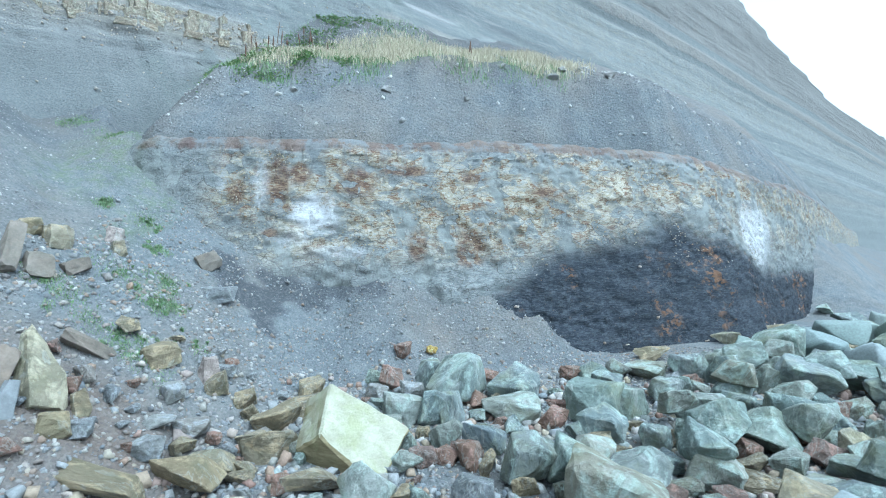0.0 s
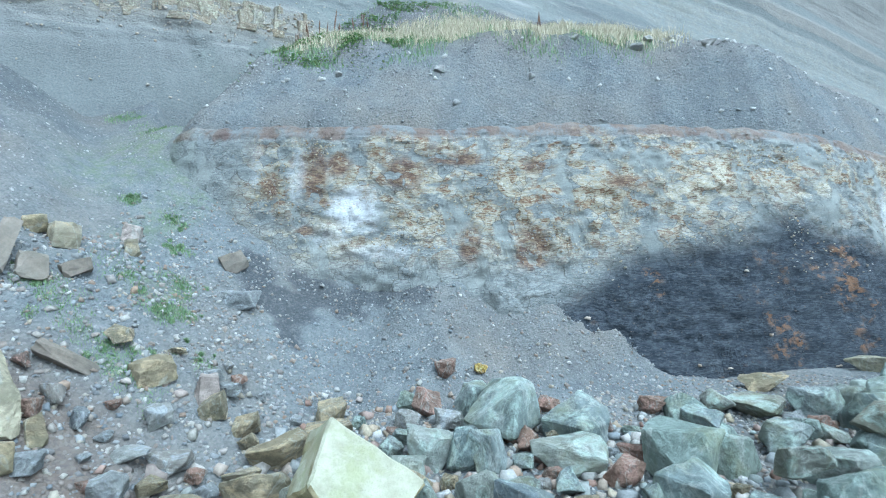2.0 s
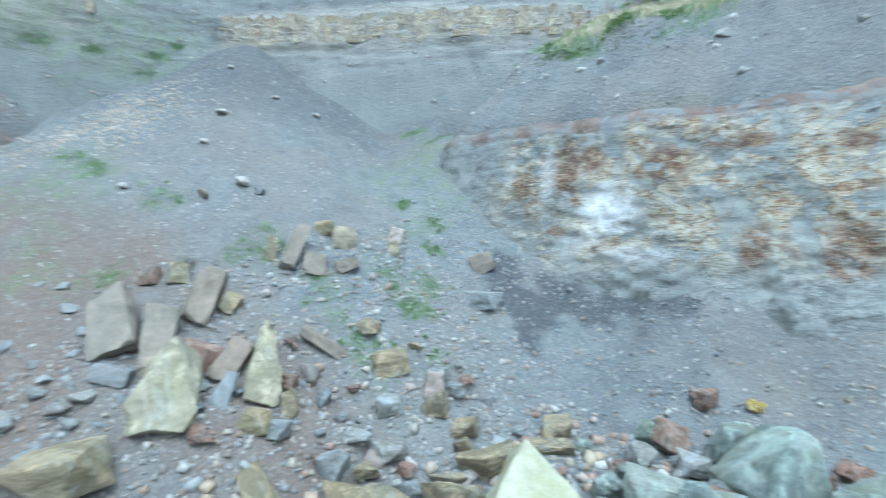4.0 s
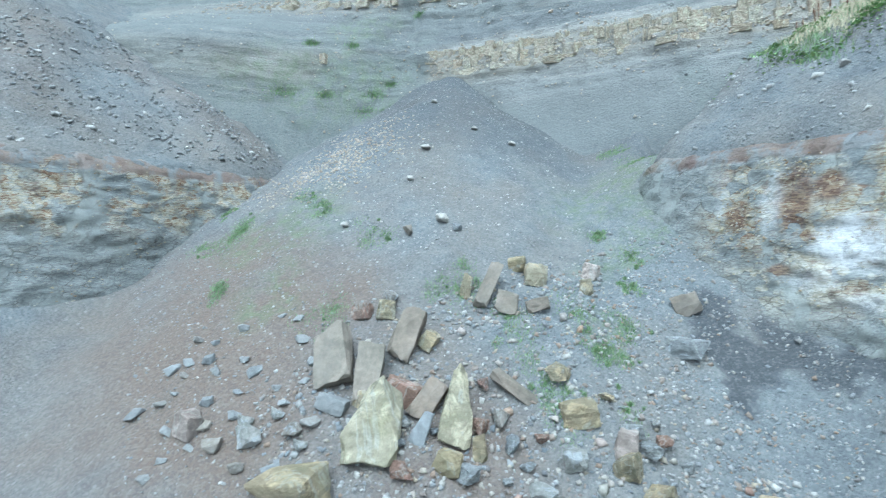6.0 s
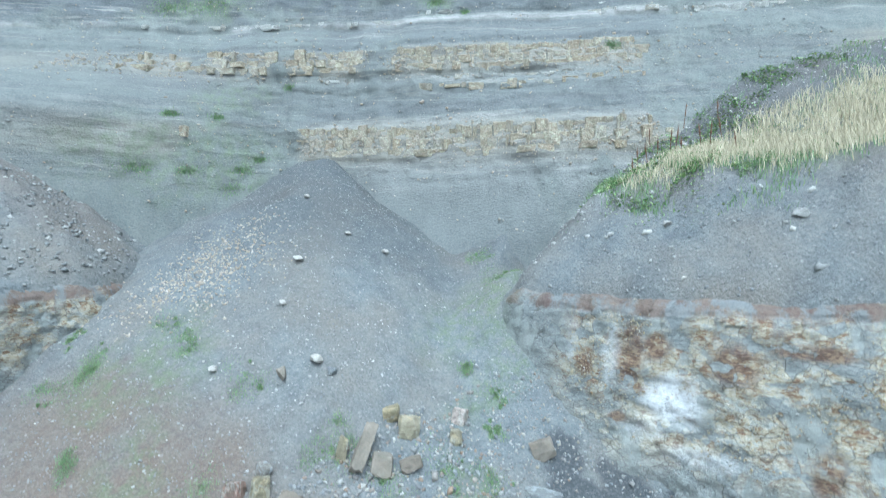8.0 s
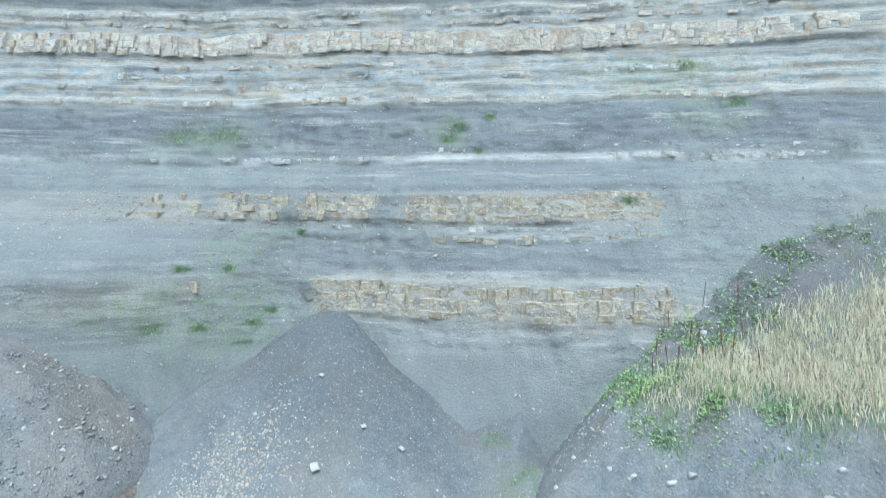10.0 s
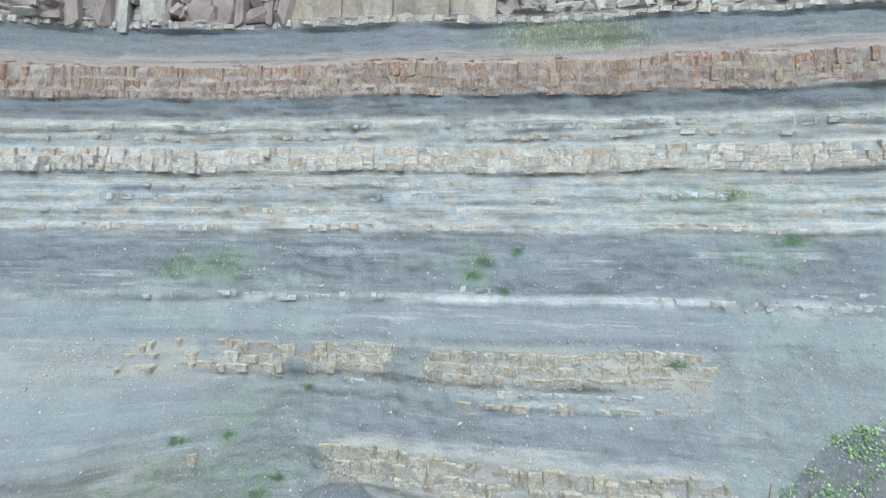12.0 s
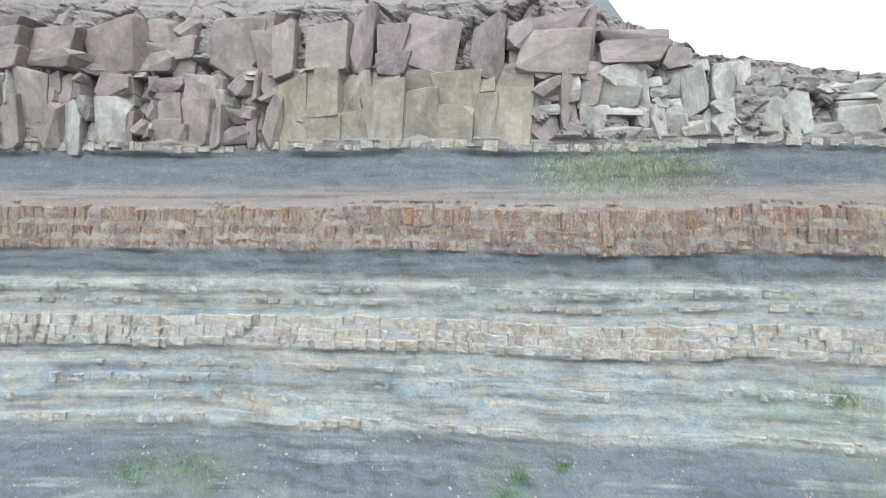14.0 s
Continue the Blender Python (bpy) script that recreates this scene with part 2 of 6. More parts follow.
    patch = s.ramp(s.noise(0.45, 6, 0.7, s.scaled(1, 1, 2.2)), [(0.42, 0), (0.54, 1)])
    tint = s.ramp(s.math("ADD", s.math("MULTIPLY", piece, 0.6), s.math("MULTIPLY", bit, 0.4)), [(0.2, (0.24, 0.31, 0.35)), (0.38, (0.38, 0.43, 0.45)), (0.52, (0.57, 0.57, 0.53)), (0.64, (0.5, 0.4, 0.26)), (0.78, (0.6, 0.59, 0.55))])
    c = s.mix(s.math("MULTIPLY", s.math("MULTIPLY", upper, patch), 0.42), c, tint)
    c = s.mix(s.math("MULTIPLY", s.math("MULTIPLY", upper, s.ramp(seam, [(0.0, 0.75), (0.06, 0)])), s.ramp(s.noise(1.7, 5, 0.7), [(0.4, 0.1), (0.56, 1)])), c, (0.15, 0.155, 0.16))
    brownish = s.ramp(s.math("DIVIDE", s.math("SUBTRACT", zz, 26.0), 5.0), [(0.06, 0), (0.1, 1), (0.38, 1), (0.42, 0)])
    split = s.warp(s.scaled(1, 1, 0.45), 2.0, 0.15)
    stack = s.voronoi(3.6, vec=split, out="Color")
    c = s.mix(s.math("MULTIPLY", brownish, 0.8), c, s.ramp(s.math("ADD", s.math("MULTIPLY", s.bw(stack), 0.4), s.math("MULTIPLY", s.noise(1.0, 6, 0.7, s.scaled(0.5, 0.5, 2)), 0.7)), [(0.38, (0.19, 0.12, 0.1)), (0.5, (0.27, 0.2, 0.165)), (0.58, (0.31, 0.235, 0.18)), (0.68, (0.36, 0.295, 0.225))]))
    c = s.mix(s.math("MULTIPLY", brownish, s.ramp(s.voronoi(3.6, "DISTANCE_TO_EDGE", split), [(0.0, 0.8), (0.06, 0)])), c, (0.11, 0.075, 0.065))
    shaly = s.ramp(s.math("DIVIDE", s.math("SUBTRACT", zz, 25.0), 6.0), [(0.05, 0), (0.09, 1), (0.2, 1), (0.24, 0), (0.48, 0), (0.56, 1), (0.84, 1), (0.88, 0)])
    c = s.mix(s.math("MULTIPLY", shaly, s.ramp(s.noise(1.0, 5, 0.75, s.scaled(0.25, 0.25, 7), 0.2), [(0.5, 0), (0.58, 0.7)])), c, (0.075, 0.085, 0.098))
    c = s.mix(s.math("MULTIPLY", shaly, s.ramp(s.noise(1.4, 7, 0.75, s.scaled(1, 1, 2)), [(0.56, 0), (0.66, 0.6)])), c, (0.27, 0.225, 0.2))
    # mud wash on the lower cliff; at the far right end the same grey paints haze
    wash = s.math("MULTIPLY", s.attr("wash"), s.ramp(s.noise(1.6, 8, 0.7), [(0.25, 0.5), (0.5, 1)]))
    film = s.ramp(s.noise(0.7, 7, 0.65, s.scaled(1.2, 1.2, 0.6)), [(0.3, (0.138, 0.165, 0.17)), (0.5, (0.182, 0.213, 0.21)), (0.7, (0.23, 0.257, 0.245))])
    c = s.mix(wash, c, film)
    run = s.ramp(s.noise(1.0, 6, 0.7, s.scaled(2.4, 2.4, 0.35)), [(0.46, 0), (0.6, 1)])
    c = s.mix(s.math("MULTIPLY", s.math("MULTIPLY", run, wash), 0.4), c, (0.115, 0.127, 0.135))
    stripe = s.ramp(s.noise(1.2, 5, 0.72, s.scaled(0.11, 0.11, 1.5), 0.2), [(0.5, 0), (0.58, 1)])
    c = s.mix(s.math("MULTIPLY", s.math("MULTIPLY", stripe, low), 0.42), c, (0.105, 0.116, 0.132))
    thin = s.ramp(s.noise(1.0, 5, 0.75, s.scaled(0.16, 0.16, 3.4), 0.25), [(0.58, 0), (0.63, 1)])
    c = s.mix(s.math("MULTIPLY", s.math("MULTIPLY", thin, low), s.math("MULTIPLY", broken, 0.5)), c, (0.4, 0.395, 0.36))
    crust = s.ramp(s.noise(3.2, 8, 0.72, s.scaled(1, 1, 1.8), 0.4), [(0.54, 0), (0.62, 1)])
    c = s.mix(s.math("MULTIPLY", s.math("MULTIPLY", crust, wash), 0.35), c, (0.27, 0.275, 0.26))
    c = s.mix(s.math("MULTIPLY", s.attr("moss"), s.ramp(s.noise(2.4, 6, 0.7), [(0.4, 0), (0.65, 0.8)])), c, (0.16, 0.22, 0.12))
    c = s.mix(0.3, c, s.ramp(s.noise(14, 7, 0.75), [(0.3, (0.12, 0.125, 0.125)), (0.5, (0.26, 0.26, 0.25)), (0.72, (0.5, 0.49, 0.46))]))
    pit = s.ramp(s.noise(5.5, 5, 0.65, s.scaled(1, 1, 1.6)), [(0.3, 1), (0.38, 0)])
    c = s.mix(s.math("MULTIPLY", pit, 0.5), c, (0.11, 0.12, 0.125))
    h = s.math("ADD", s.math("MULTIPLY", s.noise(4, 9, 0.76, s.scaled(1, 1, 1.4)), 1.1), s.math("ADD", s.math("MULTIPLY", s.voronoi(16, vec=s.scaled(1, 1, 1.6)), 0.3), s.math("MULTIPLY", piece, 0.3)))
    return s.done(c, h, 0.1, 0.75)


def bluff_material():
    """Low rock face: blocky laminated shale with ochre and cream weathering, grey mud wash, coal at its foot, white salts, a brown bed on top."""
    s = Shade("weathered_face", 0.9, 0.15)
    z = s.axis(2)
    lay = s.warp(s.scaled(1, 1, 1.55), 2.5, 0.24)
    thin = s.warp(s.scaled(1, 1, 4.0), 3.0, 0.12)
    big, mid, small = s.voronoi(2.3, vec=lay, out="Color"), s.voronoi(5.0, vec=lay, out="Color"), s.voronoi(12, vec=thin, out="Color")
    crack, crack2 = s.voronoi(2.3, "DISTANCE_TO_EDGE", lay), s.voronoi(5.0, "DISTANCE_TO_EDGE", lay)
    grain = s.noise(26, 6, 0.75)
    c = s.ramp(small, [(0.15, (0.2, 0.22, 0.225)), (0.5, (0.26, 0.28, 0.28)), (0.85, (0.33, 0.345, 0.335))])
    tone = s.math("ADD", s.math("MULTIPLY", s.math("ADD", s.bw(mid), s.bw(small)), 0.3), s.math("MULTIPLY", s.noise(2.2, 6, 0.65, lay), 0.5))
    warm = s.ramp(tone, [(0.36, (0.2, 0.125, 0.085)), (0.43, (0.3, 0.225, 0.15)), (0.5, (0.375, 0.325, 0.235)), (0.58, (0.43, 0.395, 0.305)), (0.66, (0.5, 0.475, 0.4)), (0.74, (0.36, 0.37, 0.35))])
    where = s.math("ADD", s.math("MULTIPLY", s.bw(big), 0.28), s.math("MULTIPLY", s.noise(0.8, 8, 0.68, lay, 0.4), 0.8))
    c = s.mix(s.math("MULTIPLY", s.attr("ochre"), s.ramp(where, [(0.45, 0), (0.51, 1)])), c, warm)
    c = s.mix(s.math("MULTIPLY", s.attr("cream"), s.ramp(s.math("ADD", s.bw(mid), s.noise(3, 6, 0.7, lay)), [(0.86, 0), (1.0, 0.8)])), c, s.ramp(small, [(0.2, (0.4, 0.35, 0.25)), (0.5, (0.5, 0.46, 0.36)), (0.8, (0.57, 0.55, 0.48))]))
    c = s.mix(s.math("MULTIPLY", s.attr("rusty"), s.ramp(s.math("ADD", s.bw(mid), s.noise(4, 7, 0.75, lay)), [(0.7, 0), (0.9, 0.95)])), c, s.ramp(small, [(0.2, (0.12, 0.07, 0.055)), (0.5, (0.18, 0.125, 0.095)), (0.8, (0.275, 0.2, 0.13))]))
    c = s.mix(s.math("MULTIPLY", s.ramp(crack2, [(0.0, 0.75), (0.05, 0)]), s.ramp(s.noise(3, 5), [(0.42, 0), (0.58, 1)])), c, (0.1, 0.085, 0.075))
    c = s.mix(s.math("MULTIPLY", s.ramp(crack, [(0.0, 0.8), (0.035, 0)]), s.ramp(s.noise(1.4, 5), [(0.42, 0), (0.56, 1)])), c, (0.09, 0.08, 0.07))
    mud = s.math("MULTIPLY", s.ramp(s.noise(0.75, 8, 0.7, s.scaled(1, 1, 0.75), 0.5), [(0.51, 0), (0.57, 0.92)]), s.math("SUBTRACT", 1.0, s.math("MULTIPLY", s.attr("rusty"), 0.9), True))
    c = s.mix(mud, c, s.ramp(s.noise(1.3, 7, 0.7, s.scaled(1, 1, 0.4)), [(0.35, (0.215, 0.235, 0.235)), (0.5, (0.26, 0.28, 0.272)), (0.66, (0.31, 0.325, 0.31))]))
    c = s.mix(s.math("MULTIPLY", s.attr("salt"), s.ramp(s.noise(3.0, 9, 0.78), [(0.36, 0), (0.5, 1)])), c, s.ramp(small, [(0.2, (0.56, 0.58, 0.6)), (0.6, (0.7, 0.715, 0.73))]))
    coal = s.ramp(s.math("ADD", s.math("MULTIPLY", s.noise(3, 8, 0.75, s.scaled(1, 1, 4)), 0.7), s.math("MULTIPLY", s.bw(small), 0.3)), [(0.34, (0.03, 0.038, 0.05)), (0.5, (0.05, 0.06, 0.076)), (0.66, (0.09, 0.1, 0.115))])
    c = s.mix(s.math("MULTIPLY", s.attr("coal"), s.ramp(s.noise(2.2, 8, 0.75), [(0.25, 0.8), (0.45, 1)])), c, coal)
    c = s.mix(s.math("MULTIPLY", s.attr("coal"), s.math("MULTIPLY", s.ramp(s.noise(0.75, 3), [(0.55, 0), (0.63, 1)]), s.ramp(s.math("ADD", s.noise(6, 8, 0.75, lay), s.math("MULTIPLY", s.bw(mid), 0.3)), [(0.66, 0), (0.74, 0.8)]))), c, (0.24, 0.14, 0.08))
    level = s.math("ADD", s.math("SUBTRACT", z, s.attr("lift")), s.math("MULTIPLY", s.math("SUBTRACT", s.noise(1.5, 5), 0.5), 0.35))
    bedf = s.ramp(s.math("SUBTRACT", level, 5.9), [(0.27, 0), (0.35, 1), (0.72, 1), (0.84, 0)])
    c = s.mix(s.math("MULTIPLY", bedf, s.ramp(s.noise(0.8, 7, 0.7, s.scaled(1, 1, 0.2)), [(0.34, 0.0), (0.46, 0.9)])), c, s.ramp(s.noise(1.3, 6, 0.6, s.scaled(1, 1, 0.3)), [(0.3, (0.14, 0.1, 0.088)), (0.5, (0.2, 0.155, 0.135)), (0.72, (0.27, 0.24, 0.22))]))
    drip = s.ramp(s.noise(1.9, 6, 0.7, s.scaled(1, 1, 0.1)), [(0.48, 0), (0.58, 1)])
    c = s.mix(s.math("MULTIPLY", drip, s.ramp(s.math("DIVIDE", level, 7.0), [(0.74, 0), (0.86, 0.55), (0.93, 0.9)])), c, (0.225, 0.25, 0.262))
    c = s.mix(s.math("MULTIPLY", s.attr("moss"), s.ramp(s.noise(3.0, 6, 0.7), [(0.4, 0), (0.62, 0.8)])), c, (0.17, 0.22, 0.12))
    c = s.mix(0.3, c, s.ramp(grain, [(0.3, 0.22), (0.5, 0.5), (0.7, 0.8)]), "OVERLAY")
    rough = s.math("ADD", s.math("MULTIPLY", s.bw(small), 0.5), s.math("ADD", s.math("MULTIPLY", s.bw(mid), 0.7), s.math("MULTIPLY", grain, 0.5)))
    rough = s.math("MULTIPLY", rough, s.math("SUBTRACT", 1.0, s.math("MULTIPLY", mud, 0.75)))
    return s.done(c, rough, 0.07, 0.8)


def rock_material(name, tones, stain=None, stain_amount=0.5, scale=1.0, rough=0.85, lines=False, smooth=False, dirt=0.75):
    s = Shade(name, rough, 0.25)
    info = s.n.new("ShaderNodeObjectInfo").outputs["Random"]
    shift = s.n.new("ShaderNodeVectorMath")
    s.l.new(s.coord, shift.inputs[0])
    cx = s.n.new("ShaderNodeCombineXYZ")
    for k, f in enumerate((37.0, 91.0, 53.0)):
        s.l.new(s.math("MULTIPLY", info, f), cx.inputs[k])
    s.l.new(cx.outputs[0], shift.inputs[1])
    s.coord = shift.outputs[0]
    base = s.ramp(info, [(i / max(1, len(tones) - 1), t) for i, t in enumerate(tones)])
    n1, n2 = s.noise(1.6 * scale, 7, 0.65), s.noise(9 * scale, 7, 0.75)
    c = s.mix(s.ramp(n1, [(0.38, 0.0), (0.7, dirt)]), base, (0.4, 0.44, 0.42), "MULTIPLY")
    c = s.mix(s.ramp(s.noise(2.2 * scale, 8, 0.72, distort=0.6), [(0.5, 0), (0.6, 0.2 if smooth else 0.75)]), c, [min(0.7, a * 1.75) for a in tones[0]])
    if not smooth:
        vein = s.ramp(s.noise(1.2 * scale, 5, 0.6, s.scaled(1, 1.6, 0.5), 0.8), [(0.475, 0), (0.5, 0.45), (0.525, 0)])
        c = s.mix(vein, c, (0.5, 0.52, 0.48))
    c = s.mix(0.45, c, s.ramp(n2, [(0.28, 0.25), (0.5, 0.5), (0.75, 0.85)]), "OVERLAY")
    if stain:
        c = s.mix(s.math("MULTIPLY", s.ramp(s.noise(1.3 * scale, 6, 0.7), [(0.48, 0), (0.66, 1)]), stain_amount), c, stain)
    if lines:
        c = s.mix(s.ramp(s.noise(2.0, 4, 0.7, s.scaled(1, 1, 7)), [(0.52, 0), (0.66, 0.45)]), c, (0.17, 0.14, 0.1))
    h = s.math("ADD", s.noise(4 * scale, 9, 0.72), s.math("MULTIPLY", s.voronoi(5 * scale), 0.3))
    return s.done(c, h, 0.06 if smooth else 0.13, 0.5 if smooth else 0.9)


STRATA, BLUFF = strata_material(), bluff_material()
ARMOUR = rock_material("green_grey_armour_stone", [(0.27, 0.33, 0.3), (0.22, 0.27, 0.28), (0.36, 0.41, 0.37), (0.25, 0.3, 0.26), (0.3, 0.34, 0.35), (0.21, 0.26, 0.25), (0.34, 0.36, 0.31), (0.2, 0.24, 0.26), (0.35, 0.33, 0.26), (0.42, 0.45, 0.42), (0.27, 0.26, 0.2), (0.24, 0.29, 0.31), (0.44, 0.43, 0.35)], (0.24, 0.25, 0.13), 0.45)
SANDST = rock_material("tan_sandstone", [(0.33, 0.27, 0.17), (0.4, 0.36, 0.27), (0.28, 0.24, 0.17), (0.36, 0.3, 0.2)], (0.2, 0.2, 0.13), 0.5, lines=True)
PALE = rock_material("pale_limestone", [(0.35, 0.32, 0.235), (0.4, 0.37, 0.28)], (0.28, 0.27, 0.14), 0.5)
REDST = rock_material("red_brown_stone", [(0.25, 0.16, 0.13), (0.3, 0.2, 0.15), (0.22, 0.17, 0.15)])
GREYST = rock_material("grey_stone", [(0.26, 0.28, 0.3), (0.36, 0.37, 0.37), (0.2, 0.22, 0.24), (0.42, 0.42, 0.4), (0.3, 0.27, 0.24)])
BED_CREAM = rock_material("cream_bed_stone", [(0.58, 0.49, 0.385), (0.68, 0.63, 0.54), (0.54, 0.43, 0.325), (0.66, 0.62, 0.56), (0.58, 0.47, 0.34)], (0.38, 0.27, 0.185), 0.45, 1.6)
BED_TAN = rock_material("tan_bed_stone", [(0.46, 0.39, 0.295), (0.52, 0.46, 0.37), (0.42, 0.335, 0.25), (0.5, 0.46, 0.4), (0.45, 0.365, 0.26)], (0.3, 0.24, 0.18), 0.5, 1.6)
BED_WHITE = rock_material("white_bed_stone", [(0.56, 0.56, 0.54), (0.62, 0.62, 0.59), (0.48, 0.48, 0.46), (0.54, 0.5, 0.42)], (0.34, 0.34, 0.33), 0.4, 1.6)
BED_THIN = rock_material("blue_grey_bed_stone", [(0.5, 0.5, 0.46), (0.55, 0.55, 0.51), (0.47, 0.48, 0.46), (0.52, 0.46, 0.34), (0.58, 0.58, 0.55)], (0.2, 0.22, 0.23), 0.4, 1.6)
BED_BROWN = rock_material("brown_bed_stone", [(0.34, 0.225, 0.17), (0.46, 0.375, 0.265), (0.28, 0.18, 0.145), (0.41, 0.335, 0.25), (0.36, 0.205, 0.13), (0.32, 0.235, 0.19), (0.46, 0.385, 0.29)], (0.17, 0.1, 0.08), 0.5, 1.6)
CLIFF_BLOCK = rock_material("massive_sandstone", [(0.3, 0.235, 0.22), (0.34, 0.27, 0.25), (0.265, 0.21, 0.2), (0.36, 0.295, 0.26), (0.32, 0.25, 0.23), (0.3, 0.235, 0.225), (0.37, 0.315, 0.27)], (0.35, 0.31, 0.24), 0.35, smooth=True)
WALL_PANEL = rock_material("yellow_grey_sandstone", [(0.33, 0.28, 0.225), (0.31, 0.265, 0.22), (0.345, 0.295, 0.23), (0.32, 0.28, 0.24)], (0.3, 0.22, 0.15), 0.4, smooth=True)
# pale stone, lightened further to paint in the bright haze on the right
WALL_PALE_HAZED = rock_material("pale_hazed_sandstone", [(0.43, 0.4, 0.36), (0.49, 0.46, 0.41), (0.39, 0.36, 0.315)], (0.33, 0.27, 0.21), 0.4, smooth=True)

# ---- the lie of the land ----
SPUR_LINE = curve_points([(-13.5, 25), (-11.2, 20), (-9.7, 17), (-8.4, 14.9), (-6.8, 14.65), (-3.6, 15.2), (-1.6, 15.8), (-0.4, 16.25), (4, 17.3), (7.2, 18.2), (8.5, 18.7), (9.4, 19.4), (11.0, 20.9), (13.6, 23.2),
                          (18.3, 27.8), (30, 42), (60, 80), (110, 140)], 0.25)
LEFT_LINE = curve_points([(-60, -45), (-26, -20), (-15.5, -10), (-13.8, -3), (-14.9, 1.8), (-16.3, 4.6), (-16.9, 6.3), (-19.5, 9)], 0.25)
CU, CV = np.array([0.815, 0.577]), np.array([-0.577, 0.815])
PROFILE_Z = [3, 5, 12, 15, 16.5, 17.5, 22, 24, 26.5, 27.8, 28.7, 30.3, 36, 38.5, 41, 45]
PROFILE_V = [19, 19.8, 22, 23, 23.6, 24.6, 26.2, 26.8, 27.2, 27.5, 28.2, 28.9, 29.6, 31.5, 36, 50]
LEDGES = [(11.2, 12.5, 0.25), (14.2, 14.5, 0.12), (15.0, 16.1, 0.28), (17.6, 17.85, 0.14), (20.45, 20.7, 0.16), (21.2, 21.4, 0.1), (21.75, 22.0, 0.1), (22.3, 22.5, 0.08),
          (23.0, 24.1, 0.24), (24.5, 24.65, 0.08), (24.9, 25.2, 0.14), (26.4, 27.9, 0.2), (28.4, 28.6, 0.1), (30.1, 30.6, 0.3)]


def set_back(x):
    """How far the face leans back over its foot, along the bluff."""
    return np.interp(x, [-3.5, -0.4, 4, 8.0, 10, 16], [0, 1.0, 1.5, 1.4, 0.5, 0])


def bed_lift(x):
    return np.interp(x, [-6.6, -3.5, -0.4, 4, 8.6, 14], [0, 0.06, 0.2, 0.3, 0.2, 0])


def cliff_top(u):
    return np.interp(u, [-160, -3, 0, 4, 12, 30, 60, 86, 112, 147, 210, 260], [38.2, 38.0, 35.8, 33.4, 32.8, 34.5, 41.5, 43.8, 38.4, 36.0, 37.5, 36.0]) + 0.25 * vnoise(u * 0.5, 0.0, 4.0, 19)


def facets(u, z, wide, tall, seed):
    """Irregular joint-bounded cells of a rock wall: depth of each leaning facet, and the open joints between."""
    x, y = u / wide, z / tall
    ix, iy = np.floor(x).astype(np.int64), np.floor(y).astype(np.int64)
    near, next_, depth = np.full(x.shape, 9.0), np.full(x.shape, 9.0), np.zeros(x.shape)
    for di in (-1, 0, 1):
        for dj in (-1, 0, 1):
            a, b = ix + di, iy + dj
            dx, dy = x - a - hash3(a, b, 0 * a, seed), y - b - hash3(a, b, 0 * a + 1, seed)
            r = np.maximum(np.abs(dx), np.abs(dy)) * 0.6 + 0.4 * np.hypot(dx, dy)
            h = hash3(a, b, 0 * a + 2, seed) - 0.5 + 1.3 * (hash3(a, b, 0 * a + 3, seed) - 0.5) * dx + 1.1 * (hash3(a, b, 0 * a + 4, seed) - 0.35) * dy
            first = r < near
            next_ = np.where(first, near, np.minimum(next_, r))
            depth = np.where(first, h, depth)
            near = np.minimum(near, r)
    return depth, 1 - sstep(0.0, 0.1, next_ - near)


def cliff_v(u, z):
    left = np.maximum(0, -14 - u)
    v = np.interp(z, PROFILE_Z, PROFILE_V)
    v = v - 0.88 * np.maximum(0, v - 29.6) * sstep(25, 55, u) + 0.13 * (u + 4) * np.maximum(sstep(10, 17, z), sstep(8, 25, u)) - 0.022 * np.minimum(left, 14) ** 2 - 0.6 * np.maximum(0, left - 14)
    v = v - 5.5 * sstep(-8.5, -17.5, u) * (1 - sstep(12.3, 16.5, z))
    v = v + 0.42 * fbm(u * 0.16, z * 0.12, 3.1, 4, 5) + 0.16 * fbm(u * 0.9, z * 0.7, 1.7, 4, 9)
    v = v + 0.05 * (1 - sstep(14, 20, u)) * fbm(u * 1.0, z * 7.0, 0.3, 3, 31) + 0.035 * fbm(u * 2.6, z * 0.9, 0.8, 3, 33) * (1 - sstep(19, 21, z))
    for a, b, d in LEDGES:
        w = a + 0.12 * vnoise(u * 0.4, 0.0, 2.0, 3)
        d = d * (1 - sstep(-8.5, -10, u) * (1 - sstep(13.6, 14.8, z))) * (1 - 0.45 * (1 - sstep(18.5, 20, z))) * (1 - 0.7 * sstep(5, 8, u) * (1 - sstep(18.5, 20, z))) * (1 - 0.8 * sstep(14, 20, u))
        v = v - d * sstep(w - 0.08, w + 0.02, z) * (1 - sstep(b - 0.02, b + 0.15, z)) * (0.55 + 0.45 * vnoise(u * 0.5, z * 0.2, 7.0, 77))
    big = sstep(30.45, 30.7, z) * (1 - 0.55 * sstep(35.2, 36.5, z)) * (1 - sstep(16, 26, u))
    for wide, tall, amp, sd in ((1.5, 2.1, 0.55, 4), (0.7, 0.9, 0.24, 14), (0.3, 0.36, 0.08, 24)):
        h, joint = facets(u + 0.2 * wide * fbm(u * 0.6 / wide, z * 0.4 / tall, 1.3, 3, 80 + sd), z + 0.15 * tall * fbm(u * 0.4 / wide, z * 0.5 / tall, 5.3, 3, 90 + sd), wide, tall, sd)
        v = v + big * (amp * h + 0.3 * amp * joint) * (1 - 0.6 * ((u > -12.5) & (u < -3) & (z < 33.4)))
    return v


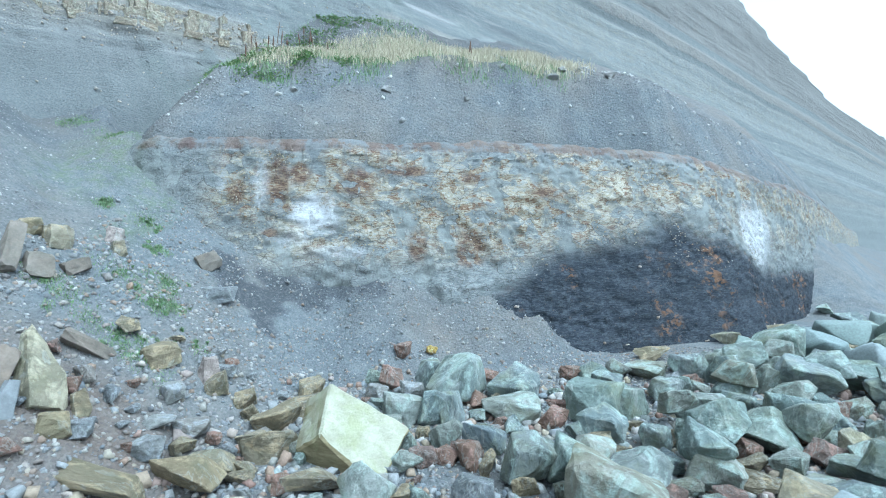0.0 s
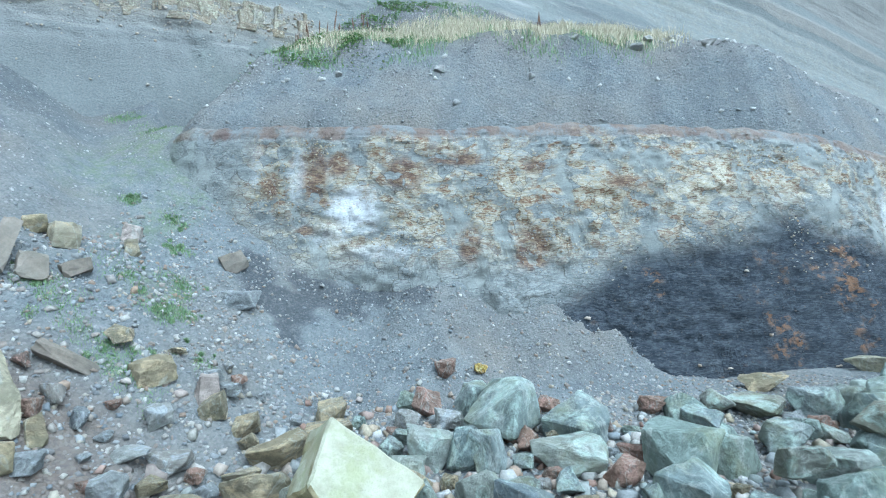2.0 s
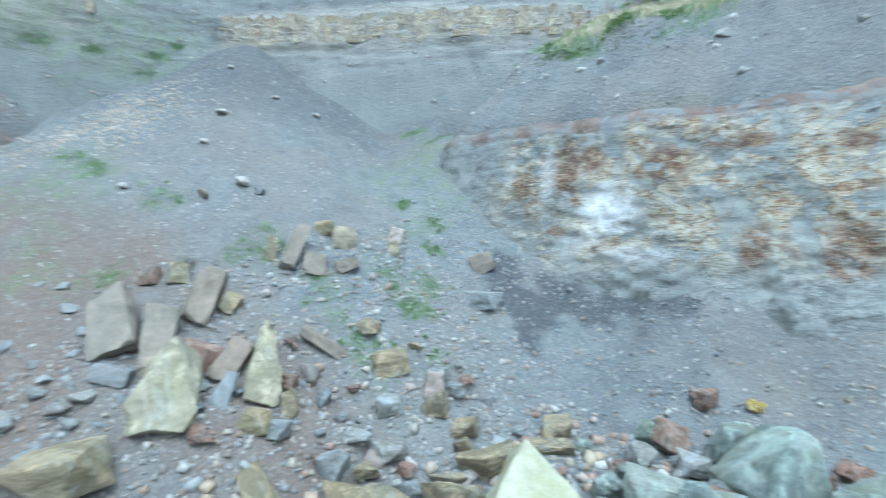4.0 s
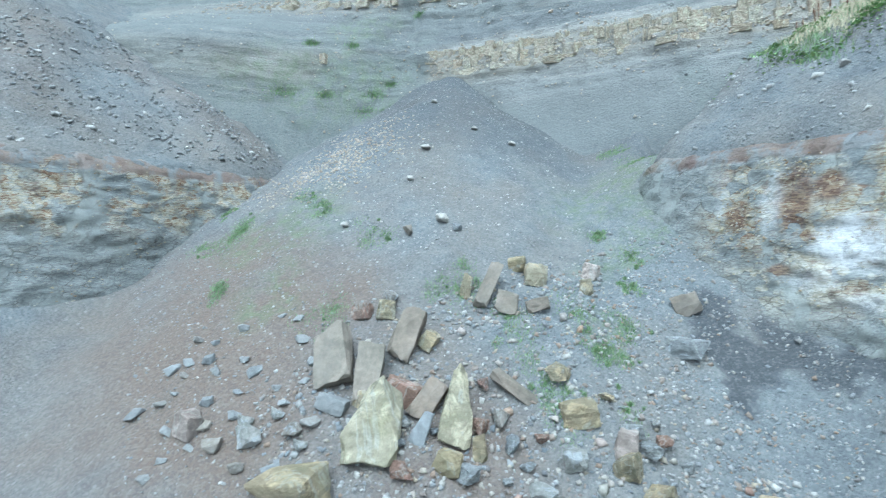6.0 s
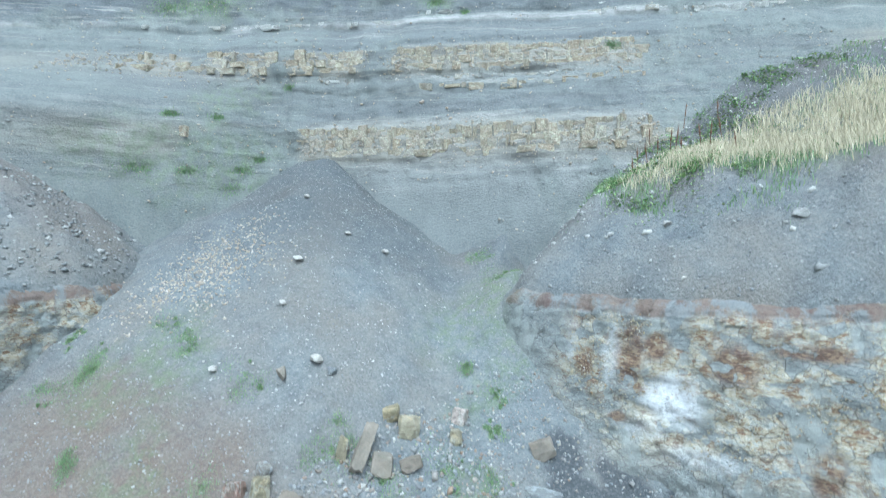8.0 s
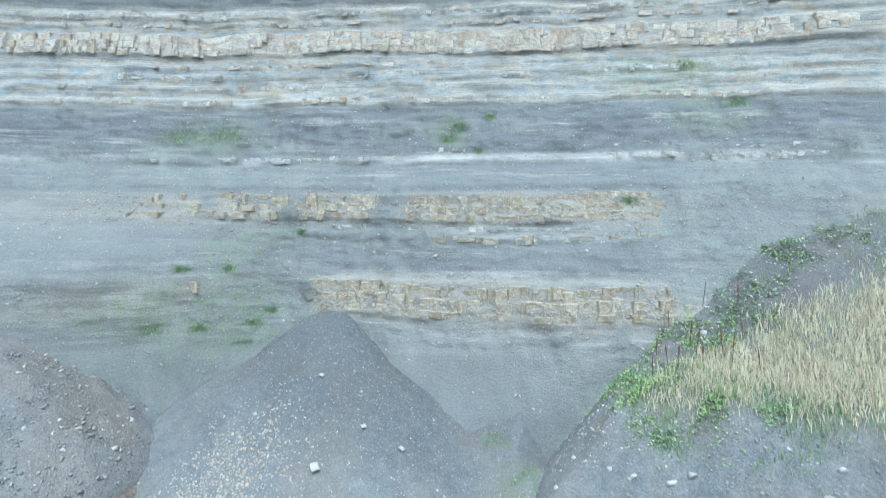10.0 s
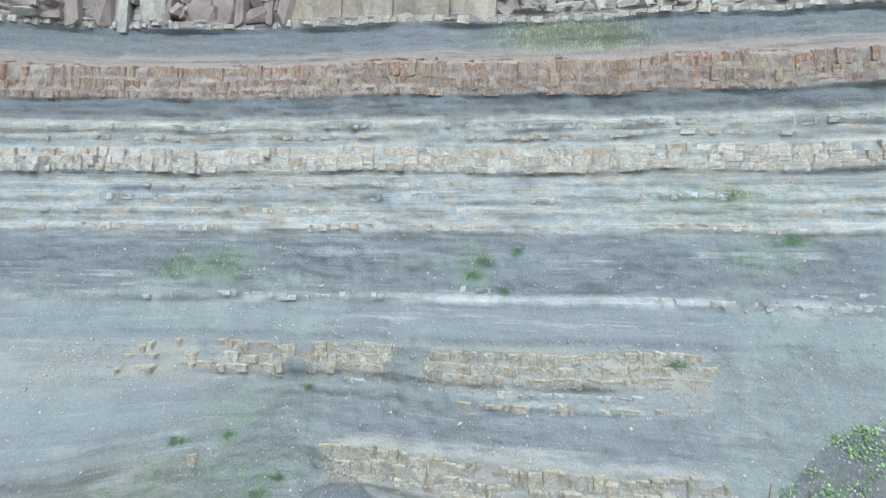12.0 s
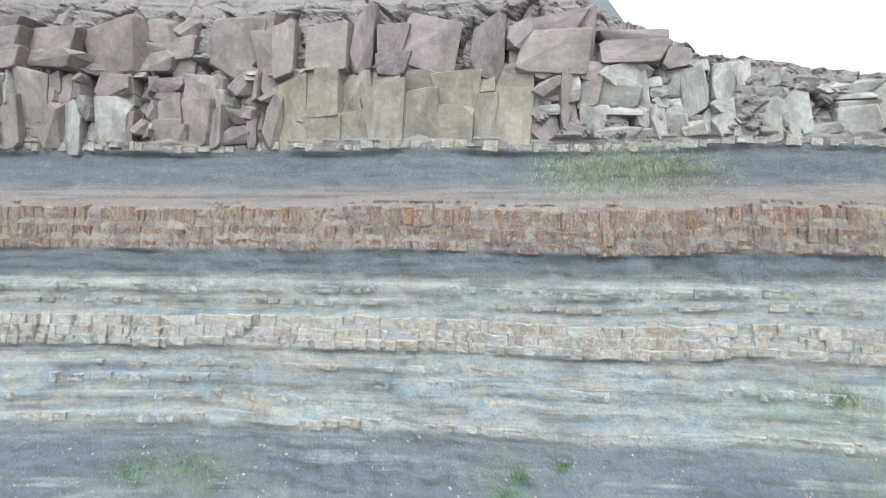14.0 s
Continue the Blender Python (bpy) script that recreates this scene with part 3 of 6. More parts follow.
def wall_v(u, z):
    """The cliff's mean face, without its joints."""
    left = max(0.0, -14 - u)
    return float(np.interp(z, PROFILE_Z, PROFILE_V)) + 0.13 * (u + 4) - 0.022 * min(left, 14) ** 2 + 0.42 * float(fbm(np.array([u * 0.16]), z * 0.12, 3.1, 4, 5)[0])


def cliff_point(u, z):
    v = cliff_v(u, z)
    over = np.maximum(0, z - cliff_top(u))
    v, zz = v + 5.0 * over, z - 0.8 * over
    return CU[0] * u + CV[0] * v, CU[1] * u + CV[1] * v, zz


def backfill(x, y):
    """Debris banked against the foot of the high cliff behind the spur."""
    u, v = CU[0] * x + CU[1] * y, CV[0] * x + CV[1] * y
    foot = np.interp(u, [-6, -0.3, 1.5, 3, 4.7, 6.3, 10, 12.5, 40, 120], [6, 7.8, 8.4, 9.8, 11.0, 12.1, 14.1, 15.0, 17, 18])
    back = np.interp(u, [-6, -0.3, 3, 6.3, 12.5, 60, 140], [20.6, 20.7, 21.1, 22.5, 24.2, 29, 36])
    return foot - 0.66 * (back - v) + 0.12 * fbm(x * 0.6, y * 0.6, 0.0, 3, 25)


def spur_height(x, y, d=None):
    d = signed_distance(x, y, SPUR_LINE) if d is None else d
    edge = d
    d = d + set_back(x) * sstep(0, 2.2, d)
    rise = smin(6.55 + bed_lift(x) * (1 - sstep(0, 2.2, edge)) + (1.08 + 0.22 * sstep(3, 7, x)) * d, 9.9 + 0.38 * (d - 3.1), 0.5)
    soft = sstep(0.2, 1.8, d)
    rise = smax(rise, np.minimum(backfill(x, y), 6.55 + 1.2 * d), 0.4) - 2.5 * np.maximum(0, 0.15 - edge)
    rise = rise - (0.16 - 0.15 * np.clip(fbm(x * 1.4, y * 0.6, 0.7, 3, 26), -0.4, 0.5)) * sstep(0.5, 0.05, edge)
    return rise + soft * (0.22 * fbm(x * 0.5, y * 0.5, 0.0, 4, 21) + 0.07 * fbm(x * 2.3, y * 2.3, 0.5, 3, 23) + 0.1 * (1 - sstep(3.0, 4.0, d)) * fbm(x * 1.5, y * 0.25, 0.5, 3, 24))


def ground_height(x, y):
    beach = 0.45 + 0.1 * np.clip(y - 11, -14, 3) + 0.06 * fbm(x * 0.8, y * 0.8, 0.0, 4, 2) + 0.16 * fbm(x * 0.13, y * 0.13, 0.0, 2, 12)
    beach = beach - 0.03 * np.clip(-3 - y, 0, 200)
    u, v = CU[0] * x + CU[1] * y, CV[0] * x + CV[1] * y
    r = np.hypot(np.where(u < -6.5, 0.8, 1.0) * (u + 6.5), v - 22.1)
    r = np.sqrt(r * r + 0.5) - 0.35
    cone = 11.45 - 0.73 * r + 0.18 * fbm(x * 0.45, y * 0.45, 0.0, 4, 41) + 0.05 * fbm(x * 2.5, y * 2.5, 0.0, 3, 43)
    ds, dl = signed_distance(x, y, SPUR_LINE), signed_distance(x, y, LEFT_LINE)
    top = 2.95 - 0.22 * np.clip(x + 4, -2, 9.5) + 0.3 * vnoise(x * 0.7, y * 0.2, 0, 6)
    apron = top - 0.95 * (np.maximum(-ds - 0.9 * set_back(x), 0) - 0.8) + 0.13 * fbm(x * 1.9, y * 1.9, 0.0, 4, 46)
    apron = apron + 2.8 * sstep(14, 20, x) + 0.35 * sstep(10, 14, x) * fbm(x * 0.4, y * 0.4, 0.0, 4, 48)
    apron = apron - 1.3 * sstep(8.8, 10.5, x) * (1 - sstep(14, 18, x))
    left_apron = 3.6 - 0.75 * np.maximum(-dl, 0) + 0.1 * fbm(x * 0.8, y * 0.8, 0.0, 4, 47)
    gully = 7.75 - 0.85 * np.sqrt(((x + 9.2) * np.where(x > -9.2, 1.2, 0.9)) ** 2 + (y - 16.3) ** 2 + 0.8)
    apron = np.where(x < -4, apron + 0.2 * sstep(-4.5, -6.0, x) + 1.2 * sstep(-5.6, -8.2, x), apron)
    z = smax(smax(beach, cone, 0.35), smax(np.where(y < 140, apron, -9), left_apron, 0.3), 0.4)
    z = smax(smax(z, gully, 0.5), backfill(x, y) - 2.0 * np.maximum(0, u - 1.2), 0.3)
    inland = np.clip(ds, 0, 1e3)
    return np.where((ds > 0.6) & (v > 3), np.minimum(z, 8 + 0 * inland), z), ds, dl


def axis_values(lo, a, b, hi, step, grow=1.22):
    out = list(np.arange(a, b, step))
    for start, end, sgn in ((a, lo, -1), (out[-1], hi, 1)):
        s, p, more = step, start, []
        while sgn * (end - p) > 0:
            s = min(s * grow, 220)
            p += sgn * s
            more.append(p)
        out = more[::-1] + out if sgn < 0 else out + more
    return np.array(out)


def ellipse(x, y, cx, cy, rx, ry, soft=0.5):
    n = 0.28 * fbm(x * 1.1, y * 1.1, 0.0, 4, 61)
    return 1 - sstep(1 - soft, 1 + soft, np.hypot((x - cx) / rx, (y - cy) / ry) + n)


# ground: beach, fan of debris and aprons in one sheet to the horizon
gx, gy = np.meshgrid(axis_values(-2500, -26, 13, 2500, 0.16), axis_values(-2500, 2, 23, 2500, 0.16), indexing="ij")
gz, gs, gl = ground_height(gx, gy)
far = np.hypot(gx, gy)
gz = np.where(far > 150, np.minimum(gz, -3.0), gz)
g_moss = np.maximum.reduce([ellipse(gx, gy, cx, cy, rx, ry) for cx, cy, rx, ry in
                            [(-12.5, 7.0, 1.6, 1.0), (-7.3, 13.6, 0.5, 2.2), (-9.2, 14.6, 1.2, 1.8), (-6.2, 11.2, 0.5, 0.5), (-10.2, 5.6, 0.9, 0.7), (-13.3, 5.6, 1.3, 0.6)]])
g_earth = np.clip(np.maximum.reduce([ellipse(gx, gy, cx, cy, rx, ry, 0.8) for cx, cy, rx, ry in
                                     [(-8.8, 4.6, 3.4, 3.0), (-10.3, 4.4, 4.0, 2.6), (-5.2, 7.6, 1.6, 1.2), (-9.5, 6.0, 2.0, 2.0), (-11.8, 5.3, 2.2, 1.3)]]) * 0.95, 0, 1)
g_u, g_v = CU[0] * gx + CU[1] * gy, CV[0] * gx + CV[1] * gy
g_fines = 0.66 * (1 - sstep(3.0, 7.5, np.hypot(g_u + 5.5, g_v - 21.5) + 0.8 * fbm(gx * 0.7, gy * 0.7, 0, 4, 63)))
g_fines = np.maximum(g_fines, 0.6 * np.exp(-(((gx + 12.3) / 2.2) ** 2 + ((gy - 17.2) / 1.6) ** 2)))
g_toe = 0.3 * np.exp(-(((gx - 2.5) / 6.5) ** 4 + ((gy - 13.0) / 1.9) ** 4)) * sstep(-0.5, 0.4, fbm(gx * 0.8, gy * 0.8, 0.0, 4, 67))
g_spill = 0.5 * fbm(gx * 1.7, gy * 1.7, 0.0, 4, 66)
g_dark = np.maximum.reduce([g_fines, g_toe] + [sstep(0.0, 0.16, 1 - np.hypot((gx - cx) / rx, (gy - cy) / ry) + g_spill) for cx, cy, rx, ry in [(-4.45, 13.0, 0.7, 0.7), (-3.7, 13.9, 1.0, 0.35), (-5.3, 13.5, 0.4, 0.5), (-2.4, 14.3, 1.1, 0.25)]])
ground = tagged(new("ground", sheet_mesh("ground", gx, gy, gz, attrs={"moss": g_moss, "earth": g_earth, "dark": g_dark})),
                "grey shale beach and debris fan with stony ground", "ground", kind="structure")
ground.data.materials.append(SCREE)

# the high cliff
cu, cz = np.meshgrid(axis_values(-150, -25, 13, 260, 0.1, 1.12), np.concatenate([np.arange(3, 10, 0.35), np.arange(10, 30.3, 0.1), np.arange(30.3, 38.4, 0.07), np.arange(38.4, 45, 0.4)]), indexing="ij")
cx_, cy_, cz_ = cliff_point(cu, cz)
WASH_LOW, WASH_HIGH = 19.5, 21.0


def wash_amount(u, z):
    w = 0.45 + 0.9 * fbm(u * 0.22, z * 0.35, 4.0, 4, 81) + 0.35 * fbm(u * 1.1, z * 0.5, 4.0, 3, 83)
    low = 1 - sstep(WASH_LOW - 0.8, WASH_HIGH - 0.6, z)
    gap = np.exp(-((u + 4.6 + 0.35 * (15.5 - z)) / 0.7) ** 2) * (1 - sstep(16.5, 17.5, z)) * sstep(13.5, 14.5, z)
    left = sstep(-8.5, -10, u) * (1 - sstep(13.6, 14.8, z)) * (0.55 + 0.4 * sstep(0.1, 0.5, w)) * (1 - 0.55 * sstep(11.1, 11.4, z) * (1 - sstep(12.3, 12.6, z)))
    left = np.maximum(left, 0.6 * sstep(-13.5, -16, u) * (1 - sstep(17.2, 18.2, z)))
    return np.clip(np.maximum(np.maximum(sstep(0.3, 0.75, w) * low, left), gap * 1.2) + 0.25 * (1 - low) * sstep(0.9, 1.4, w), 0, 1)


# from u = 15 on, grey colour at all heights imitates haze over the cliff
c_wash_haze = np.maximum(wash_amount(cu, cz), 0.62 * sstep(15, 24, cu))
c_moss = np.maximum.reduce([ellipse(cu, cz, a, b, rx, ry) for a, b, rx, ry in
                            [(-13.5, 18.9, 2.4, 0.8), (-2.5, 18.9, 1.0, 0.9), (-10.5, 13.9, 1.2, 0.8), (-11.8, 11.0, 3.0, 1.5), (6.5, 21.5, 3.0, 1.0), (8.5, 19.6, 2.0, 0.8), (1.3, 29.3, 3.2, 0.8)]])
cliff = tagged(new("cliff", sheet_mesh("cliff", cx_, cy_, cz_, attrs={"wash": c_wash_haze, "moss": c_moss}, flip=True)),
               "high bedded cliff of grey shale and cream sandstone", "cliff", kind="structure")
cliff.data.materials.append(STRATA)
heights = np.empty(len(cliff.data.polygons) * 3, np.float32)
cliff.data.polygons.foreach_get("center", heights)
cliff.data.polygons.foreach_set("use_smooth", heights[2::3] < 30.4)


# the low bluffs: a rock face below and a debris slope above
def rock_face(line, main):
    t = np.gradient(line, axis=0)
    t /= np.linalg.norm(t, axis=1)[:, None]
    for _ in range(150):
        t[1:-1] = (t[:-2] + 2 * t[1:-1] + t[2:]) / 4
    t /= np.linalg.norm(t, axis=1)[:, None]
    nx, ny = t[:, 1], -t[:, 0]
    z = np.concatenate([np.arange(-0.8, 6.6, 0.065), [6.6, 6.62, 6.66, 6.7, 6.76, 6.84]])
    X, Zg = np.meshgrid(line[:, 0], z, indexing="ij")
    Y = np.repeat(line[:, 1][:, None], len(z), 1)
    s = np.repeat((np.arange(len(line)) * np.linalg.norm(line[1] - line[0]))[:, None], len(z), 1)
    corner = np.exp(-((X - 8.7) / 1.3) ** 2) * main
    back = main * set_back(X)
    calm = (1 - 0.65 * sstep(9.5, 11.5, X) * main) * (1 - 0.7 * (1 - sstep(-7.0, -5.4, X)) * main)
    out = 0.1 + (0.2 + 0.16 * back) * (6.5 - Zg) + 0.04 * corner * (6.5 - Zg) + calm * (1 - 0.85 * sstep(4.8, 6.3, Zg)) * (0.17 * fbm(s * 0.35, Zg * 0.3, 1.0, 4, 51) + 0.05 * fbm(s * 1.5, Zg * 2.2, 2.0, 4, 53)) + 0.025 * fbm(s * 1.2, Zg * 8, 0.4, 3, 55) + 0.035 * fbm(s * 4.5, Zg * 5.5, 0.9, 3, 56)
    out = out + 0.05 * sstep(5.8, 6.3, Zg) * fbm(s * 1.6, Zg * 0.3, 0.2, 4, 60) - np.interp(Zg, [6.2, 6.35, 6.45, 6.55, 6.62, 6.66, 6.7, 6.76, 6.84], [0, 0.04, 0.1, 0.2, 0.3, 0.4, 0.52, 0.8, 1.2])
    for size, amp, sd in ((0.55, 0.07, 5), (0.24, 0.06, 6), (0.14, 0.035, 7)):
        ws = s + 0.35 * size * fbm(s * 2.2, Zg * 2.2, 0.3, 2, 58 + sd) * 2
        wz = Zg + 0.35 * size * fbm(s * 2.0, Zg * 2.0, 4.3, 2, 68 + sd) * 2
        row = np.floor(wz / (size * 0.5))
        cell = np.floor(ws / size + 0.5 * (row % 2))
        step = hash3(cell.astype(np.int64), row.astype(np.int64), 0 * row.astype(np.int64), sd) - 0.5
        out = out + amp * step * sstep(0.0, 0.5, fbm(s * 0.6, Zg * 0.8, 2.0, 3, 59) + 0.25) * (1 - sstep(6.0, 6.3, Zg)) * calm
    PX, PY = X + out * nx[:, None], Y + out * ny[:, None]
    return PX, PY, Zg + main * bed_lift(X) * sstep(3, 6.2, Zg) + sstep(5.9, 6.5, Zg) * (0.045 * fbm(s * 0.8, 0 * s, 0.6, 4, 64) - 0.02), s


fine = curve_points(SPUR_LINE[(SPUR_LINE[:, 0] < 45)][::4], 0.07)
fx, fy, fz, fs = rock_face(fine, 1)
nz = 0.5 * fbm(fx * 0.7, fz * 1.2, fy * 0.3, 4, 71)
coal_top = np.interp(fx, [1, 2, 3.3, 5, 7.5, 9, 12, 20], [2.1, 2.6, 3.3, 3.75, 4.2, 3.9, 2.7, 2.2])
coal = sstep(-0.1, 1.9, fx + 0.9 * nz) * (1 - sstep(coal_top - 0.45, coal_top + 0.45, fz + 0.35 * nz))
salt = np.maximum.reduce([ellipse(fx, fz, -3.4, 4.45, 0.52, 0.5, 0.35), 0.4 * ellipse(fx, fz, -4.0, 3.75, 0.4, 0.22), 0.45 * ellipse(fx, fz, -4.9, 5.3, 0.16, 0.6), 0.4 * ellipse(fx, fz, -5.9, 5.5, 0.16, 0.5), 0.5 * ellipse(fx, fz, -2.9, 3.4, 0.7, 0.15), 0.75 * ellipse(fx, fz, 11.9, 4.1, 1.1, 1.1)])
ochre = np.clip(sstep(2.6, 4.2, fz + 0.4 * nz) * sstep(-6.8, -5.6, fx) * (1 - 0.5 * sstep(3, 7, fx) * (1 - sstep(4.6, 5.4, fz))), 0, 1) * (1 - 0.8 * ellipse(fx, fz, -5.6, 3.6, 1.3, 0.9))
rusty = np.maximum.reduce([ellipse(fx, fz, a, b, ra, rb, 0.35) for a, b, ra, rb in
                           [(-5.5, 5.0, 0.22, 0.35), (-4.5, 5.4, 0.3, 0.65), (-3.9, 5.6, 0.3, 0.3), (-2.5, 5.4, 0.5, 0.45), (-1.0, 5.75, 0.8, 0.16), (0.9, 5.6, 0.5, 0.2), (-0.7, 3.6, 0.3, 0.5), (0.8, 3.5, 0.45, 0.5), (3.2, 5.2, 0.6, 0.2), (-4.6, 3.9, 0.18, 0.14)]])
cream = sstep(0.0, 0.5, fbm(fx * 0.9, fz * 1.6, fy * 0.3, 4, 74) + 0.55 * np.exp(-((fz - 5.25) / 0.5) ** 2) - 0.32) * sstep(-5.9, -5.2, fx) * (1 - sstep(5.7, 6.0, fz)) * sstep(2.8, 3.6, fz)
bluff = tagged(new("bluff", None), "low bluff of grey shale with a black coal foot and grassy top", "bluff", kind="structure")
face = new("rock_face", sheet_mesh("rock_face", fx, fy, fz, attrs={"coal": coal, "salt": salt, "ochre": ochre, "rusty": rusty, "cream": cream, "lift": bed_lift(fx), "moss": 0.35 * (1 - sstep(-8.3, -7.2, fx))}))
face.data.materials.append(BLUFF)
heights = np.empty(len(face.data.polygons) * 3, np.float32)
face.data.polygons.foreach_get("center", heights)
face.data.polygons.foreach_set("use_smooth", heights[2::3] < 6.15)
face.parent = bluff
far_line = curve_points(SPUR_LINE[(SPUR_LINE[:, 0] > 44)][::12], 0.6)
ex, ey, ez, es = rock_face(far_line, 1)
far_face = new("rock_face", sheet_mesh("rock_face", ex, ey, ez, attrs={"coal": 0 * ez, "salt": 0 * ex, "ochre": sstep(3, 4.5, ez), "moss": 0 * ex}))
far_face.data.materials.append(BLUFF)
far_face.parent = bluff
mx, my = np.meshgrid(axis_values(-20, -14, 24, 150, 0.17, 1.15), axis_values(12, 13, 36, 190, 0.17, 1.15), indexing="ij")
md = signed_distance(mx, my, SPUR_LINE)
mz = spur_height(mx, my, md)
m_u, m_v = CU[0] * mx + CU[1] * my, CV[0] * mx + CV[1] * my
mkeep = (md > -0.15) & (m_v < 40 + 0.2 * np.abs(m_u))


def grass_area(x, y, d):
    n = 0.8 * fbm(x * 0.5, y * 0.5, 0.0, 4, 91)
    d = d + set_back(x) * sstep(0, 2.2, d)
    front = sstep(2.5, 3.2, d + 0.4 * n)
    left = sstep(-8.6, -6.9, x - 0.12 * (y - 18) + 0.6 * n)
    right = 1 - sstep(3.6, 5.6, x + n)
    u, v = CU[0] * x + CU[1] * y, CV[0] * x + CV[1] * y
    back = 1 - sstep(-3.2, -1.8, v - np.interp(u, [3, 6.3, 12.5], [21.1, 22.5, 24.2]) + 0.7 * n)
    return front * left * right * back


inner = mkeep.copy()
for di in (-1, 0, 1):
    for dj in (-1, 0, 1):
        inner &= np.roll(np.roll(mkeep, di, 0), dj, 1)
slope = new("debris_slope", sheet_mesh("debris_slope", mx, my, mz, inner, {"moss": grass_area(mx, my, md), "earth": 0.3 * sstep(9, 10, mz), "dark": (0.04 + 0.3 * sstep(-0.1, 0.5, fbm(mx * 1.5, my * 0.3, 0.4, 4, 38))) * (1 - sstep(2.2, 3.4, md)) * sstep(-7.5, -5.5, mx) + 0.55 * sstep(3.2, 4.4, md) * (1 - grass_area(mx, my, md)) * (1 - sstep(4, 8, mx))}))
slope.data.materials.append(SCREE)
slope.parent = bluff

lx, ly, lz, ls = rock_face(curve_points(LEFT_LINE[LEFT_LINE[:, 0] > -26][::4], 0.12), 0)
left_bluff = tagged(new("bluff", None), "low bluff with a brown bed beside the debris fan", "bluff", kind="structure")
nz = 0.5 * fbm(ly * 0.7, lz * 1.2, lx * 0.3, 4, 72)
left_face = new("rock_face", sheet_mesh("rock_face", lx, ly, lz, attrs={"coal": 0 * lx, "salt": 0 * lx, "ochre": np.clip(sstep(4.2, 5.4, lz + nz), 0, 1), "moss": 0 * lx}))
left_face.data.materials.append(BLUFF)
left_face.parent = left_bluff
hx, hy = np.meshgrid(axis_values(-120, -36, -13, -12.5, 0.22, 1.2), axis_values(-120, -14, 12, 26, 0.22, 1.2), indexing="ij")
hd = signed_distance(hx, hy, LEFT_LINE)
hz = np.where(hd < 0, 6.5 + 5 * hd, 6.55 + 0.76 * hd + sstep(-0.5, 1, hd) * (0.3 * fbm(hx * 0.35, hy * 0.35, 0, 4, 27) + 0.08 * fbm(hx * 2, hy * 2, 0, 3, 28)))
left_slope = new("debris_slope", sheet_mesh("debris_slope", hx, hy, hz, (hd > -0.12) & (hd < 22), {"moss": 0 * hx, "earth": 0.4 * sstep(0.2, 0.9, fbm(hx * 0.2, hy * 0.2, 0, 3, 29)), "dark": 0 * hx}))
left_slope.data.materials.append(SCREE)
left_slope.parent = left_bluff


# ---- stones ----
def rock_mesh(name, seed, mat, flat=1.0, points=13, bevel=0.02, rough=0.03, boxy=0.0):
    """One angular broken stone, 1 x 0.84 x 0.75 m, resting on z = 0."""
    rnd = random.Random(seed)
    bm = bmesh.new()
    for i in range(points):
        p = Vector([rnd.gauss(0, 1) for _ in range(3)]).normalized()
        q = Vector([math.copysign(min(1, abs(c) * 1.7), c) for c in p])
        p = p.lerp(q, boxy) * rnd.uniform(0.8, 1.1)
        bm.verts.new((p.x * 0.5, p.y * 0.42, p.z * 0.4 * flat))
    hull = bmesh.ops.convex_hull(bm, input=bm.verts[:])
    bmesh.ops.delete(bm, geom=[g for g in hull["geom_interior"] if isinstance(g, bmesh.types.BMVert)], context="VERTS")
    bmesh.ops.dissolve_limit(bm, angle_limit=radians(14), verts=bm.verts[:], edges=bm.edges[:])
    bmesh.ops.bevel(bm, geom=bm.edges[:], offset=bevel, segments=1, affect="EDGES", clamp_overlap=True)
    for length in (0.24, 0.16):
        bmesh.ops.triangulate(bm, faces=bm.faces[:])
        bmesh.ops.subdivide_edges(bm, edges=[e for e in bm.edges if e.calc_length() > length], cuts=1)
    bmesh.ops.triangulate(bm, faces=bm.faces[:])
    low = [min(v.co[k] for v in bm.verts) for k in range(3)]
    high = [max(v.co[k] for v in bm.verts) for k in range(3)]
    off = Vector((seed * 1.37, 0, 0))
    for v in bm.verts:
        for k, size in enumerate((1.0, 0.84, 0.75)):
            v.co[k] = ((v.co[k] - low[k]) / (high[k] - low[k]) - (0.5 if k < 2 else 0)) * size
        v.co += noise.noise_vector(v.co * 2.6 + off) * rough * 1.6 + noise.noise_vector(v.co * 8 + off) * rough * 0.7
    me = bpy.data.meshes.new(name)
    bm.to_mesh(me)
    bm.free()
    me.materials.append(mat)
    return me


